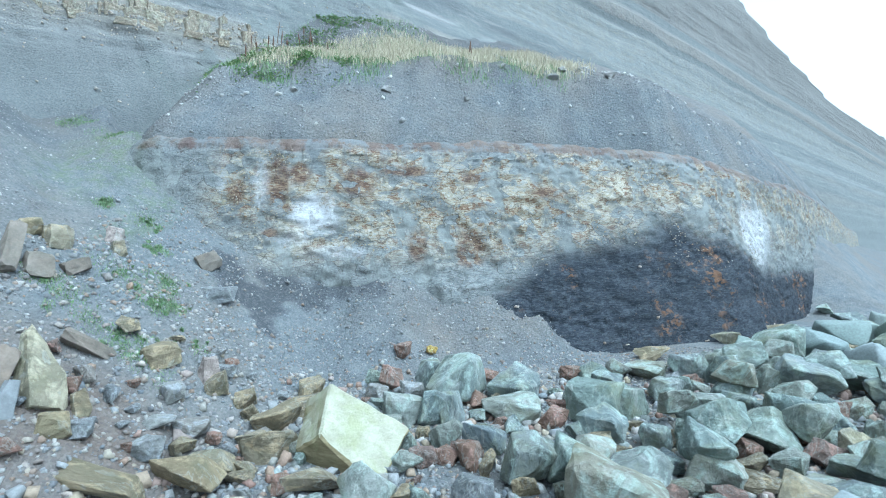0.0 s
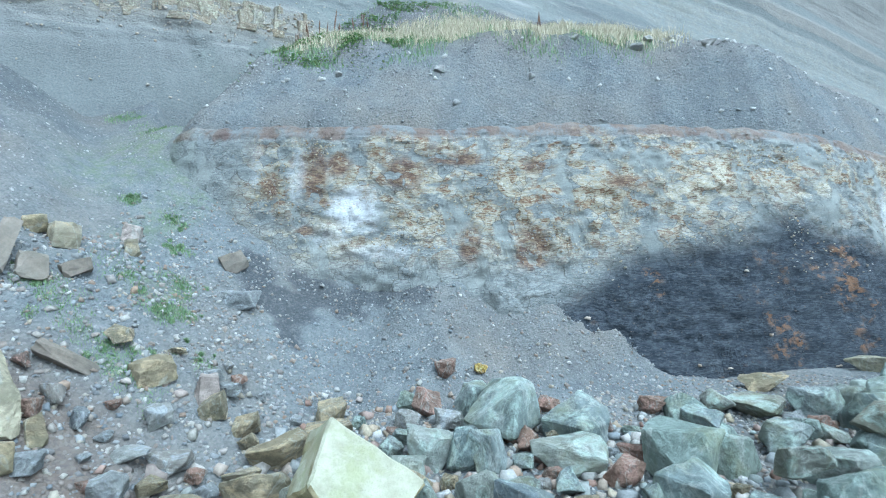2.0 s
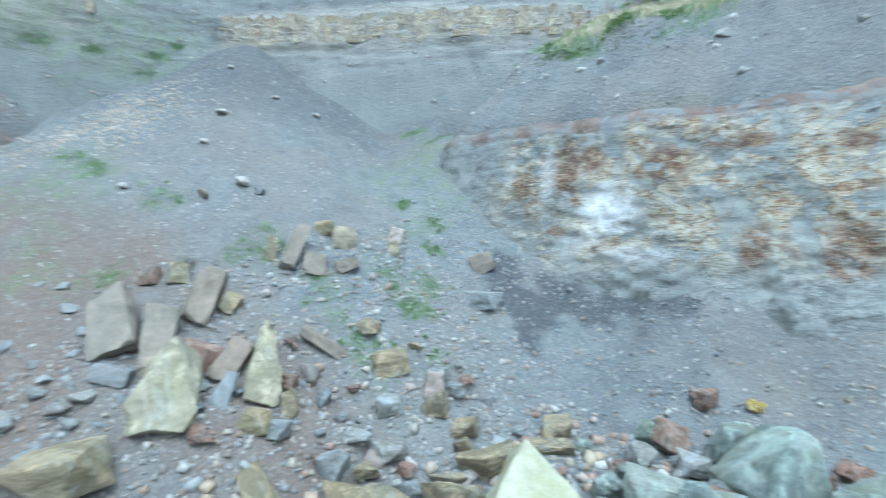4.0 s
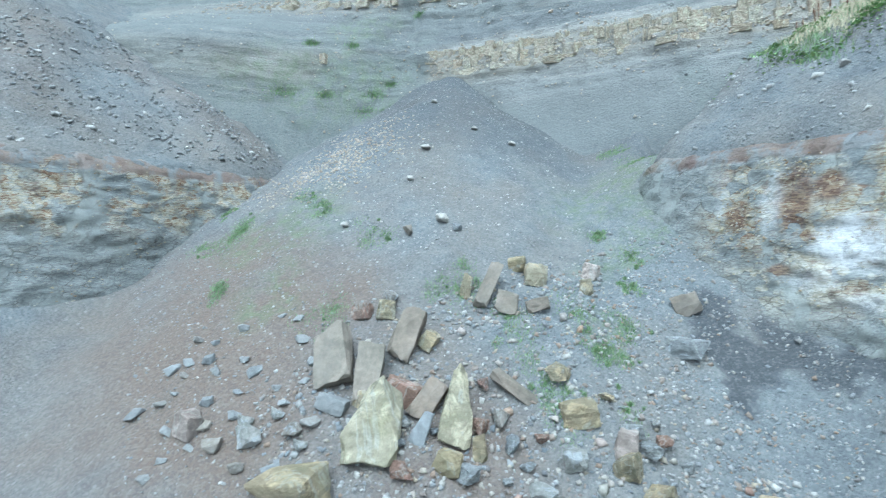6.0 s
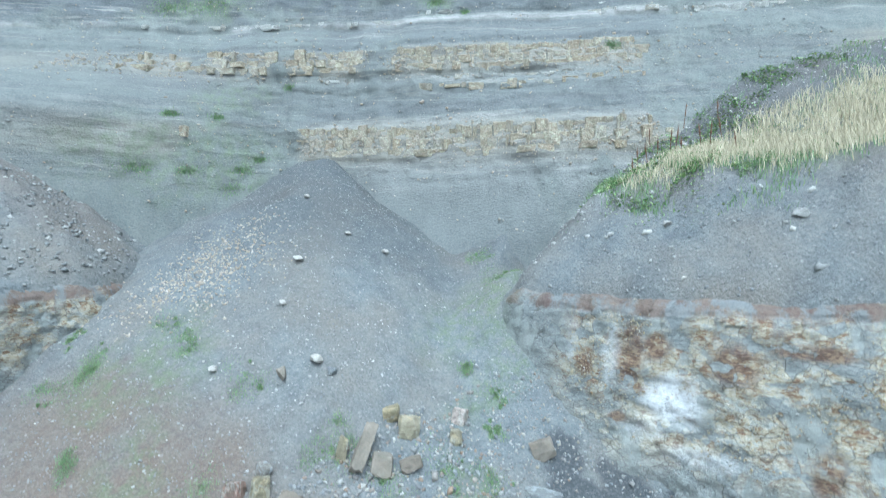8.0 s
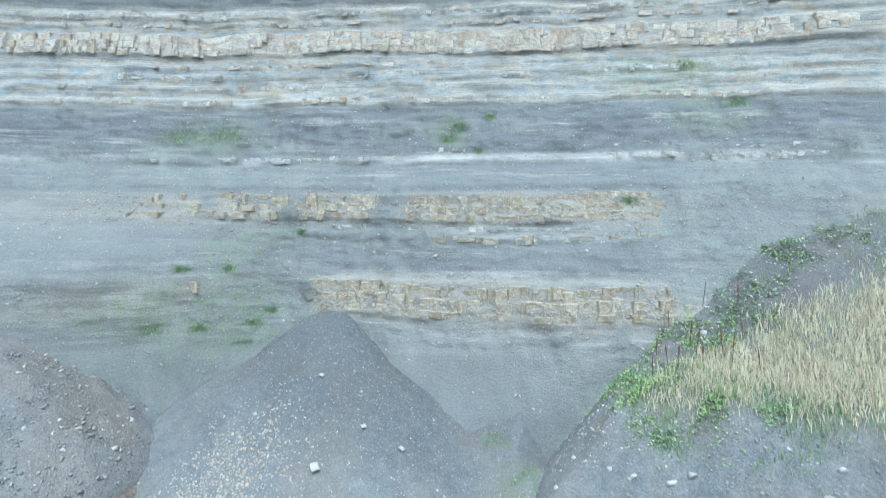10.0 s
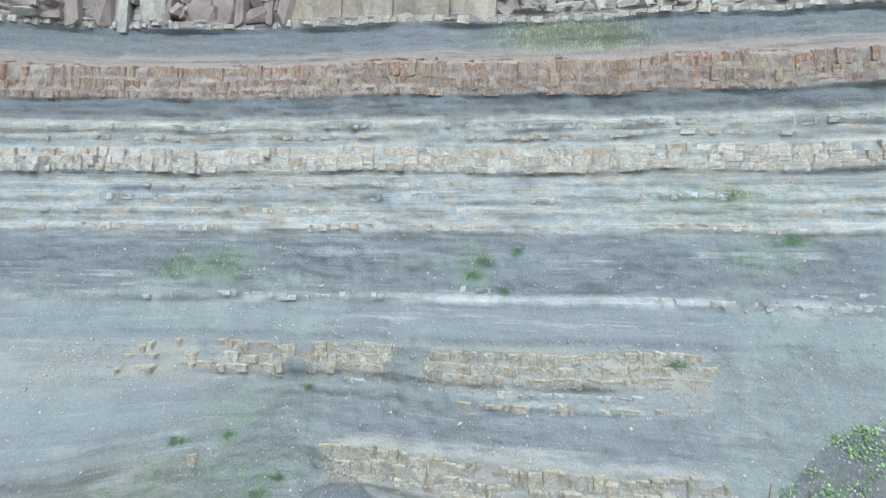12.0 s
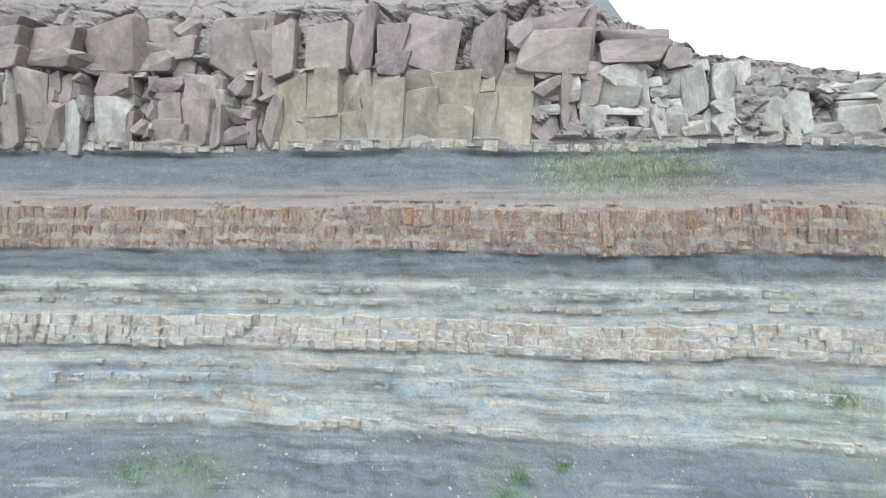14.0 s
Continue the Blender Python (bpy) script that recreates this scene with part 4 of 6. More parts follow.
def chipped_block(name, seed, mat, chips=(0.05, 0.08, 0.15, 0.3), taper=0.0, grain=0.0, skew=0.07):
    """A joint-bounded block with broken corners, 1 m each way, centred."""
    rnd = random.Random(seed)
    bm = bmesh.new()
    for sx in (-0.5, 0.5):
        for sy in (-0.5, 0.5):
            for sz in (-0.5, 0.5):
                thin = 1 - taper * (sz + 0.5)
                c = Vector((sx * thin + rnd.uniform(-skew, skew), sy * thin + rnd.uniform(-0.12, 0.12), sz + rnd.uniform(-skew, skew)))
                bite = rnd.choice(chips)
                for k in range(3):
                    q = c.copy()
                    q[k] -= math.copysign(bite * rnd.uniform(0.4, 1.6), q[k])
                    bm.verts.new(q)
    hull = bmesh.ops.convex_hull(bm, input=bm.verts[:])
    bmesh.ops.delete(bm, geom=[g for g in hull["geom_interior"] if isinstance(g, bmesh.types.BMVert)], context="VERTS")
    bmesh.ops.dissolve_limit(bm, angle_limit=radians(12), verts=bm.verts[:], edges=bm.edges[:])
    bmesh.ops.bevel(bm, geom=bm.edges[:], offset=0.012, segments=1, affect="EDGES", clamp_overlap=True)
    if grain:
        for length in (0.3, 0.16):
            bmesh.ops.triangulate(bm, faces=bm.faces[:])
            bmesh.ops.subdivide_edges(bm, edges=[e for e in bm.edges if e.calc_length() > length], cuts=1)
        bmesh.ops.triangulate(bm, faces=bm.faces[:])
        for v in bm.verts:
            v.co += noise.noise_vector(v.co * 3 + Vector((seed, 0, 0))) * grain * 1.5 + noise.noise_vector(v.co * 9 + Vector((seed, 0, 0))) * grain * 0.7
    me = bpy.data.meshes.new(name)
    bm.to_mesh(me)
    bm.free()
    me.materials.append(mat)
    return me


MUDST = rock_material("earthy_sandstone", [(0.25, 0.205, 0.165), (0.28, 0.235, 0.19), (0.22, 0.19, 0.16), (0.29, 0.26, 0.22)], (0.2, 0.19, 0.17), 0.5, smooth=True)


def ground_at(x, y):
    z, _, _ = ground_height(np.array([float(x)]), np.array([float(y)]))
    return float(z[0])


KINDS = {
    "armour": ("armour_boulder", ARMOUR, "green-grey angular armour boulder on the beach", "boulder", dict(points=15, boxy=0.5)),
    "sand": ("sandstone_boulder", SANDST, "tan sandstone block lying on shale debris", "boulder", dict(points=12, boxy=0.55, flat=0.8)),
    "red": ("red_stone", REDST, "red-brown stone among the beach boulders", "stone", dict(points=14, boxy=0.4)),
    "grey": ("grey_stone", GREYST, "grey broken stone on the beach shingle", "stone", dict(points=14, boxy=0.3)),
    "mud": ("sandstone_slab", MUDST, "earth-stained sandstone slab half sunk in debris", "boulder", dict(points=12, boxy=0.7, flat=0.6)),
    "pale": ("pale_boulder", PALE, "pale boulder stained with yellow lichen", "boulder", dict(points=11, boxy=0.5)),
}
SHAPES = {k: [rock_mesh(v[0], 100 * i + j, v[1], **v[4]) for j in range(14 if k == "armour" else 6)] for i, (k, v) in enumerate(KINDS.items())}
PLACED = []


def stone(kind, x, y, wide, deep, tall, turn=0.0, tip=0.0, sink=0.12, shape=None, z=None, label=""):
    name, mat, text, cat, _ = KINDS[kind]
    rnd = random.Random(int(x * 977 + y * 131 + wide * 71))
    me = SHAPES[kind][(shape if shape is not None else rnd.randrange(99)) % len(SHAPES[kind])]
    ob = new(name, me)
    z = ground_at(x, y) if z is None else z
    ob.matrix_basis = pose(x, y, z - sink * tall, rnd.uniform(-9, 9) + tip, rnd.uniform(-9, 9), turn or rnd.uniform(-40, 40)) @ Matrix.Diagonal((wide, deep / 0.84, tall / 0.75, 1))
    PLACED.append((x, y, max(wide, deep) * 0.5))
    return tagged(ob, label or text, cat, {"boulder": "boulders on the beach", "stone": "stones on the beach"}[cat])


def free(x, y, r):
    return all((x - a) ** 2 + (y - b) ** 2 > (0.66 * (r + c)) ** 2 for a, b, c in PLACED)


# leaning slabs and boulders on the debris fan
PINKST = rock_material("pink_grey_stone", [(0.31, 0.265, 0.24), (0.35, 0.3, 0.27)], (0.28, 0.2, 0.16), 0.4, dirt=0.5)
BLUEST = rock_material("pale_blue_grey_stone", [(0.25, 0.27, 0.28), (0.3, 0.31, 0.31), (0.22, 0.24, 0.255), (0.28, 0.25, 0.21)], dirt=0.4, smooth=True)
FAN_TONES = {
    "olive": (PALE, "pale olive boulder standing on end in debris"),
    "earth": (MUDST, "earth-brown sandstone slab leaning in debris"),
    "tan": (SANDST, "tan sandstone block lying in debris"),
    "pink": (PINKST, "pinkish-grey stone lying on debris"),
    "blue": (BLUEST, "pale blue-grey slab lying on debris"),
    "red": (REDST, "red-brown slab leaning in debris"),
}


def fan_stone(tone, x, y, wide, deep, tall, lean=0.0, turn=56.0, taper=0.1, sink=0.27):
    mat, text = FAN_TONES[tone]
    seed = int(1000 + 37 * abs(x) + 91 * y + 53 * wide)
    me = chipped_block("boulder", seed, mat, (0.12, 0.22, 0.34), taper, 0.035)
    wide, deep, tall = 0.86 * wide, 0.86 * deep, 0.88 * tall
    me.transform(Matrix.Diagonal((wide, deep, tall, 1)))
    ob = new("boulder" if max(wide, tall) > 0.6 else "stone", me)
    back = random.Random(seed).uniform(-40, -24) if tall > 0.55 else random.Random(seed).uniform(-14, 4)
    ob.matrix_basis = pose(x, y, ground_at(x, y) + tall * (0.5 - sink), back, lean, turn)
    PLACED.append((x, y, max(wide, deep) * 0.5))
    return tagged(ob, text, "boulder" if max(wide, tall) > 0.6 else "stone", "boulders on the debris fan")


for row in [("olive", -6.14, 6.5, 1.0, 0.8, 1.35, 4, 56, 0.98), ("olive", -5.85, 7.78, 0.58, 0.5, 1.35, 3, 60, 0.75), ("earth", -7.6, 6.25, 0.75, 0.4, 1.15, -22, 52, 0.05), ("earth", -7.1, 6.75, 0.5, 0.45, 1.15, 2, 60, -0.1), ("earth", -7.35, 7.6, 0.52, 0.4, 1.1, 18, 50, 0.1),
            ("tan", -7.2, 7.95, 0.34, 0.34, 0.4, 30, 40, 0.1), ("red", -6.5, 7.1, 0.72, 0.4, 0.5, 22, 56, 0.1), ("earth", -6.2, 7.45, 0.42, 0.4, 0.78, 36, 50, 0.1), ("blue", -5.8, 7.15, 0.3, 0.25, 0.62, 24, 56, 0.4), ("blue", -6.95, 6.05, 0.55, 0.3, 0.3, 14, 50, 0.0)]:
    fan_stone(*row)
for row in [("tan", -6.85, 6.55, 0.3, 0.3, 0.3, 0, 20, 0.2), ("tan", -8.2, 7.5, 0.44, 0.4, 0.45, 5, 70, 0.1), ("red", -8.5, 7.12, 0.42, 0.35, 0.36, -8, 30, 0.1), ("earth", -7.6, 9.5, 0.34, 0.35, 1.1, 22, 56, 0.0), ("tan", -8.0, 10.5, 0.46, 0.4, 0.36, -8, 50, 0.0), ("tan", -7.62, 10.7, 0.5, 0.4, 0.55, 6, 66, 0.0), ("tan", -7.9, 9.15, 0.27, 0.25, 0.58, 12, 56, 0.2),
            ("earth", -7.3, 9.75, 0.5, 0.4, 0.45, 14, 56, 0.1), ("earth", -7.0, 10.3, 0.5, 0.35, 0.28, -16, 56, 0.0), ("pink", -7.21, 11.9, 0.38, 0.34, 0.42, 5, 20, 0.1)]:
    fan_stone(*row)
for row in [("tan", -6.85, 11.45, 0.3, 0.3, 0.4, -5, 40, 0.1), ("earth", -5.85, 9.0, 1.15, 0.3, 0.26, 36, 56, 0.0), ("tan", -5.06, 9.65, 0.68, 0.5, 0.45, -6, 60, 0.05), ("pink", -8.06, 3.98, 0.45, 0.4, 0.46, 12, 30, 0.0), ("pink", -4.3, 9.98, 0.42, 0.38, 0.58, 6, 45, 0.2), ("tan", -5.3, 7.9, 0.26, 0.25, 0.42, -8, 56, 0.2), ("tan", -5.3, 7.35, 0.45, 0.4, 0.36, 0, 30, 0.1), ("earth", -5.64, 13.0, 0.6, 0.3, 0.45, -20, 40, 0.1)]:
    fan_stone(*row)


# boulders that stand out singly
for row in [(0.17, 9.86, 0.51, 0.43, 0.71, 0, 0), (1.29, 10.17, 1.15, 0.7, 0.6, 0, 0), (0.64, 8.67, 0.71, 0.6, 0.62, 0, 0), (1.18, 7.81, 0.8, 0.68, 0.81, 0, 0), (1.89, 7.78, 0.87, 0.74, 0.85, 0, 0), (2.29, 9.18, 0.45, 0.38, 0.51, 0, 0), (2.77, 9.25, 0.88, 0.75, 0.69, 0, 0), (3.06, 11.42, 0.91, 0.44, 0.38, 0, 0), (3.56, 11.76, 0.69, 0.59, 0.58, 0, 0), (3.7, 10.51, 0.65, 0.55, 0.65, 0, 0), (4.75, 12.62, 0.96, 0.53, 0.46, 0, 0), (4.72, 11.38, 0.82, 0.7, 0.56, 0, 0), (5.83, 12.74, 0.88, 0.75, 0.67, 0, 0), (4.93, 10.45, 1, 0.85, 0.61, 0, 0)]:
    stone("armour", *row)
for row in [(4.42, 9.11, 1.06, 0.63, 0.53, 0, 0), (3.95, 7.91, 0.81, 0.69, 0.67, 0, 0), (2.77, 7.7, 0.91, 0.78, 0.64, 0, 0), (3.57, 9.13, 0.54, 0.46, 0.51, 0, 0), (3.44, 8.28, 0.51, 0.44, 0.38, 0, 0), (5.92, 11.13, 0.88, 0.75, 0.62, 0, 0), (7.27, 13.06, 0.77, 0.65, 0.52, 0, 0), (6.87, 11.55, 0.64, 0.54, 0.72, 0, 0), (7.65, 11.37, 1.32, 1.12, 0.99, 0, 0), (5.3, 8.95, 1.09, 0.93, 0.75, 0, 0), (6.28, 9.7, 0.87, 0.74, 0.76, 0, 0), (6.89, 9.78, 0.91, 0.77, 0.54, 0, 0), (8.94, 11.71, 1.05, 0.89, 0.73, 0, 0), (8.89, 12.76, 0.62, 0.53, 0.59, 0, 0)]:
    stone("armour", *row)
for row in [(7.92, 10.41, 0.65, 0.55, 0.41, 0, 0), (7.3, 9.06, 0.38, 0.32, 0.6, 0, 0), (5.25, 8.1, 0.61, 0.52, 0.42, 0, 0), (5.26, 7.62, 0.9, 0.35, 0.3, 0, 0), (6.05, 7.81, 0.81, 0.54, 0.46, 0, 0), (3.47, 7.71, 0.54, 0.3, 0.25, 0, 0), (15.75, 21.11, 1.18, 0.65, 0.56, 0, 0), (12.86, 16.17, 0.9, 0.76, 0.75, 0, 0), (16.42, 23.33, 0.81, 0.54, 0.46, 0, 0), (15.8, 24.26, 1.02, 0.47, 0.4, 0, 0), (-0.7, 10.14, 0.83, 0.71, 0.66, 0, 0), (-0.23, 9.82, 0.51, 0.43, 0.71, 0, 0), (-0.58, 8.84, 0.37, 0.31, 0.35, 0, 0)]:
    stone("armour", *row)
for row in [(10.28, 16.78, 0.7, 0.6, 0.44, 0, 0), (9.05, 14.44, 0.9, 0.5, 0.43, 0, 0), (5.4, 13.95, 0.92, 0.43, 0.37, 0, 0), (2.62, 8.44, 0.24, 0.2, 0.28, 0, 0), (0.62, 7.98, 0.28, 0.24, 0.47, 0, 0), (3.92, 9.21, 0.45, 0.38, 0.3, 0, 0), (4.71, 8.21, 0.46, 0.39, 0.32, 0, 0), (3.48, 9.79, 0.27, 0.23, 0.19, 0, 0), (4.48, 7.67, 1.06, 0.35, 0.3, 0, 0), (-2.98, 9.67, 0.89, 0.76, 0.6, 0, 0), (-2.77, 8.51, 0.87, 0.74, 0.55, 0, -25), (-3.47, 8.17, 0.73, 0.5, 0.43, 0, 20), (-3.54, 7.7, 1, 0.64, 0.55, 0, 0), (-3.23, 9.05, 0.53, 0.28, 0.24, 0, 0)]:
    stone("sand", *row)
for row in [(-3.02, 8.21, 0.51, 0.25, 0.22, 0, 0), (-1.82, 7.66, 0.79, 0.44, 0.38, 0, 0), (-4.58, 6.94, 1.87, 0.37, 0.32, 0, 0), (-3.47, 9.71, 0.27, 0.23, 0.32, 0, 0), (-2.6, 10.77, 0.83, 0.29, 0.25, 0, 0), (-4.07, 9.75, 0.39, 0.33, 0.45, 0, 0)]:
    stone("sand", *row)
for row in [(-3.63, 9.95, 0.42, 0.36, 0.32, 0, 0), (-2.75, 11.17, 0.5, 0.42, 0.47, 0, 0)]:
    stone("sand", *row)
for row in [(-10.15, 8.91, 0.54, 0.27, 0.23, 0, 0)]:
    stone("mud", *row, sink=0.25)
for row in [(8.14, 15.41, 0.8, 0.48, 0.41, 0, 0), (6.53, 8.71, 0.57, 0.49, 0.57, 0, 0), (9.3, 13.2, 0.5, 0.45, 0.4, 0, 0)]:
    stone("pale", *row)
for row in [(2.01, 9.86, 0.51, 0.43, 0.39, 0, 0), (2.9, 12.49, 0.52, 0.44, 0.33, 0, 0), (1.07, 12.19, 0.47, 0.4, 0.36, 0, 0), (0.67, 10.62, 0.44, 0.38, 0.42, 0, 0), (2.32, 10.64, 0.59, 0.29, 0.25, 0, 0), (2.58, 10.79, 0.34, 0.29, 0.43, 0, 0), (5.95, 8.37, 0.63, 0.54, 0.49, 0, 0), (-1.1, 11.81, 0.57, 0.49, 0.62, 0, 0), (-0.93, 12.83, 0.45, 0.38, 0.38, 0, 0), (-0.31, 8.41, 0.41, 0.35, 0.28, 0, 0)]:
    stone("red", *row)
for row in [(-4.26, 7.94, 0.55, 0.47, 0.36, 0, 0), (-3.47, 8.61, 0.42, 0.36, 0.26, 0, 0), (-1.37, 11.24, 0.54, 0.46, 0.37, 0, 0), (-0.66, 11.3, 0.55, 0.47, 0.37, 0, 0), (-4.08, 8.74, 0.61, 0.4, 0.34, 0, 0), (-5.15, 8.38, 0.29, 0.25, 0.3, 0, 0), (-4.44, 8.44, 0.59, 0.26, 0.22, 0, 0), (-8.47, 7.67, 0.39, 0.33, 0.27, 0, 0), (-6.89, 5.39, 0.3, 0.26, 0.25, 0, 0)]:
    stone("grey", *row)
for row in [(-6.64, 5.49, 0.25, 0.22, 0.2, 0, 0), (-7.33, 5.26, 0.27, 0.23, 0.21, 0, 0), (-7.57, 4.8, 0.31, 0.26, 0.21, 0, 0), (-7.3, 4.77, 0.43, 0.36, 0.37, 0, 0), (-9.45, 9.78, 0.24, 0.2, 0.19, 0, 0)]:
    stone("grey", *row)


PALE_SLAB = rock_mesh("stone", 985, rock_material("pale_slab", [(0.4, 0.385, 0.355), (0.45, 0.435, 0.41)], dirt=0.2, smooth=True), points=14, boxy=0.6)
for row in [(-13.3, 10.8, 0.6, 0.3, 0.15), (-12.3, 13.3, 0.25, 0.2, 0.15), (-13.4, 12.6, 0.3, 0.2, 0.12), (-9.9, 9.6, 0.35, 0.3, 0.25), (-12.0, 9.7, 0.28, 0.2, 0.15), (-15.5, 12.2, 0.22, 0.2, 0.15), (-11.2, 7.6, 0.3, 0.2, 0.15)]:
    stone("grey", *row, label="pale grey slab lying on the debris fan").data = PALE_SLAB


stone("sand", -6.1, 5.3, 1.5, 0.9, 0.55, 20, sink=0.3, label="broad tan sandstone slab sunk in the beach")
stone("grey", -5.11, 12.31, 0.95, 0.55, 0.45, 35, sink=0.4, label="broad grey slab half buried at the foot of the bluff")
ORANGE = rock_material("orange_stone", [(0.5, 0.33, 0.1), (0.46, 0.3, 0.1)])
ORANGE_MESH = rock_mesh("stone", 991, ORANGE, points=12)
stone("sand", -0.3, 13.2, 0.28, 0.26, 0.24, 10, label="small yellow-orange stone on the debris apron").data = ORANGE_MESH


def tipped_block():
    """The great pale block, tipped up on the beach with its clean face to the sea."""
    face_corners = [Vector(c) for c in ((-1.84, 8.88, 1.32), (-0.52, 8.6, 0.66), (-0.92, 7.76, 0.01), (-1.88, 8.17, 0.68))]
    bm = bmesh.new()
    a = [bm.verts.new(c) for c in face_corners]
    b = [bm.verts.new(c + Vector((-0.5, 0.45, -0.42))) for c in face_corners]
    bm.faces.new(a[::-1])
    bm.faces.new(b)
    for i in range(4):
        bm.faces.new((a[i], a[(i + 1) % 4], b[(i + 1) % 4], b[i]))
    bmesh.ops.recalc_face_normals(bm, faces=bm.faces[:])
    bmesh.ops.bevel(bm, geom=bm.edges[:], offset=0.035, segments=1, affect="EDGES")
    bmesh.ops.subdivide_edges(bm, edges=[e for e in bm.edges if e.calc_length() > 0.3], cuts=5, use_grid_fill=True)
    bmesh.ops.triangulate(bm, faces=bm.faces[:])
    for v in bm.verts:
        v.co += noise.noise_vector(v.co * 3.2) * 0.035 + noise.noise_vector(v.co * 9) * 0.014
    me = bpy.data.meshes.new("tipped_block")
    bm.to_mesh(me)
    bm.free()
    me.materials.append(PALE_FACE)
    PLACED.append((-1.4, 8.5, 0.8))
    return tagged(new("tipped_block", me), "pale cube-shaped boulder with lichen, tipped on the beach", "boulder")


def pale_face_material():
    s = Shade("pale_tipped_stone", 0.88, 0.2)
    n1 = s.noise(3, 8, 0.7)
    c = s.ramp(n1, [(0.3, (0.34, 0.34, 0.25)), (0.6, (0.5, 0.5, 0.39))])
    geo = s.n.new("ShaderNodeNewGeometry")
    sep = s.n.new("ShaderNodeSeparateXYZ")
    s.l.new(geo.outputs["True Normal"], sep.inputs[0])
    # steep faces: brown bedding bands, coloured darker to paint in their shade
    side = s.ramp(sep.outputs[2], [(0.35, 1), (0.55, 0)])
    shaded_bands = s.ramp(s.noise(1.4, 6, 0.7, s.scaled(1, 1, 5)), [(0.35, (0.2, 0.17, 0.09)), (0.6, (0.38, 0.33, 0.2))])
    c = s.mix(side, c, shaded_bands)
    blot = s.ramp(s.noise(1.7, 7, 0.75, distort=0.5), [(0.5, 0), (0.64, 0.6)])
    c = s.mix(blot, c, (0.33, 0.36, 0.19))
    return s.done(c, s.noise(7, 9, 0.75), 0.05, 0.8)


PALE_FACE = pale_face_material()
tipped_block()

def chip_material(name, tones, rough=0.9):
    s = Shade(name, rough, 0.2)
    g = s.n.new("ShaderNodeNewGeometry").outputs["Random Per Island"]
    c = s.ramp(g, [(i / (len(tones) - 1), t) for i, t in enumerate(tones)])
    c = s.mix(0.4, c, s.ramp(s.noise(18, 6, 0.7), [(0.3, 0.2), (0.7, 0.8)]), "OVERLAY")
    return s.done(c, s.noise(40, 4, 0.7), 0.02, 0.5)


FAR_HEAP, RAISED = [], []


def joined_rocks(name, rocks, mat, label, category):
    """Rocks too far off to pick apart, in one mesh of kind stuff."""
    cos, tris, base = [], [], 0
    for me, m in rocks:
        n = len(me.vertices)
        co = np.empty(n * 3, np.float32)
        me.vertices.foreach_get("co", co)
        a = np.array(m)
        cos.append(co.reshape(-1, 3) @ a[:3, :3].T + a[:3, 3])
        t = np.empty(len(me.polygons) * 3, np.int32)
        me.polygons.foreach_get("vertices", t)
        tris.append(t.reshape(-1, 3) + base)
        base += n
    out = bpy.data.meshes.new(name)
    tri = np.concatenate(tris)
    out.vertices.add(base)
    out.vertices.foreach_set("co", np.concatenate(cos).astype(np.float32).ravel())
    out.loops.add(len(tri) * 3)
    out.loops.foreach_set("vertex_index", tri.astype(np.int32).ravel())
    out.polygons.add(len(tri))
    out.polygons.foreach_set("loop_start", np.arange(0, len(tri) * 3, 3, dtype=np.int32))
    out.update(calc_edges=True)
    out.materials.append(mat)
    return tagged(new(name, out), label, category, kind="stuff")


# the rest of the rock armour
rnd = random.Random(5)
for size, tries in ((1.25, 260), (0.95, 520), (0.65, 900), (0.42, 1400)):
    for i in range(tries):
        x, y = rnd.uniform(-2.5, 24), rnd.uniform(3.5, 27)
        s = size * rnd.uniform(0.85, 1.2)
        edge = 12.2 + 0.15 * min(0, x) + 0.62 * max(0, x - 6.5) + 0.25 * max(0, min(x, 6.5) - 2)
        if y > edge or not free(x, y, s * 0.45) or x < -1.6 + 0.1 * (11 - y) or (size > 0.7 and (x < 0.3 or y > edge - 0.7)):
            continue
        pick = rnd.random()
        kind = "armour" if pick < (0.97 if size > 0.7 else 0.8 if size > 0.5 else 0.45) else ("red" if pick < 0.9 else rnd.choice(("sand", "grey"))) if size < 0.7 else "sand"
        if kind == "armour" and (x > 9.5 or y > 13.5 or y < 6.2):
            PLACED.append((x, y, s * 0.5))
            FAR_HEAP.append((SHAPES["armour"][rnd.randrange(14)], pose(x, y, ground_at(x, y) - 0.1 * s, rnd.uniform(-22, 22), rnd.uniform(-15, 15), rnd.uniform(0, 360)) @ Matrix.Diagonal((s, s, s, 1))))
            continue
        stone(kind, x, y, s, s * rnd.uniform(0.75, 1.1), s * rnd.uniform(0.65, 1.0), rnd.uniform(1, 359), rnd.uniform(-22, 22))
for i in range(70):
    x, y = rnd.uniform(3.2, 12), rnd.uniform(7.2, 13.6)
    edge = 11.3 + 0.62 * max(0, x - 6.5) + 0.25 * max(0, min(x, 6.5) - 2)
    if y > edge or x < 3.4 + 0.15 * (y - 8) or any((x - a) ** 2 + (y - b) ** 2 < 0.8 for a, b in RAISED):
        continue
    RAISED.append((x, y))
    s = rnd.uniform(0.6, 1.05)
    stone("armour", x, y, s, s * rnd.uniform(0.7, 1.0), s * rnd.uniform(0.6, 0.85), rnd.uniform(1, 359), rnd.uniform(-18, 18), z=ground_at(x, y) + rnd.uniform(0.25, 0.4))
ARMOUR_FAR = chip_material("far_armour_stone", [(0.27, 0.33, 0.3), (0.22, 0.27, 0.28), (0.36, 0.41, 0.37), (0.25, 0.3, 0.26), (0.3, 0.34, 0.35), (0.21, 0.26, 0.25)])
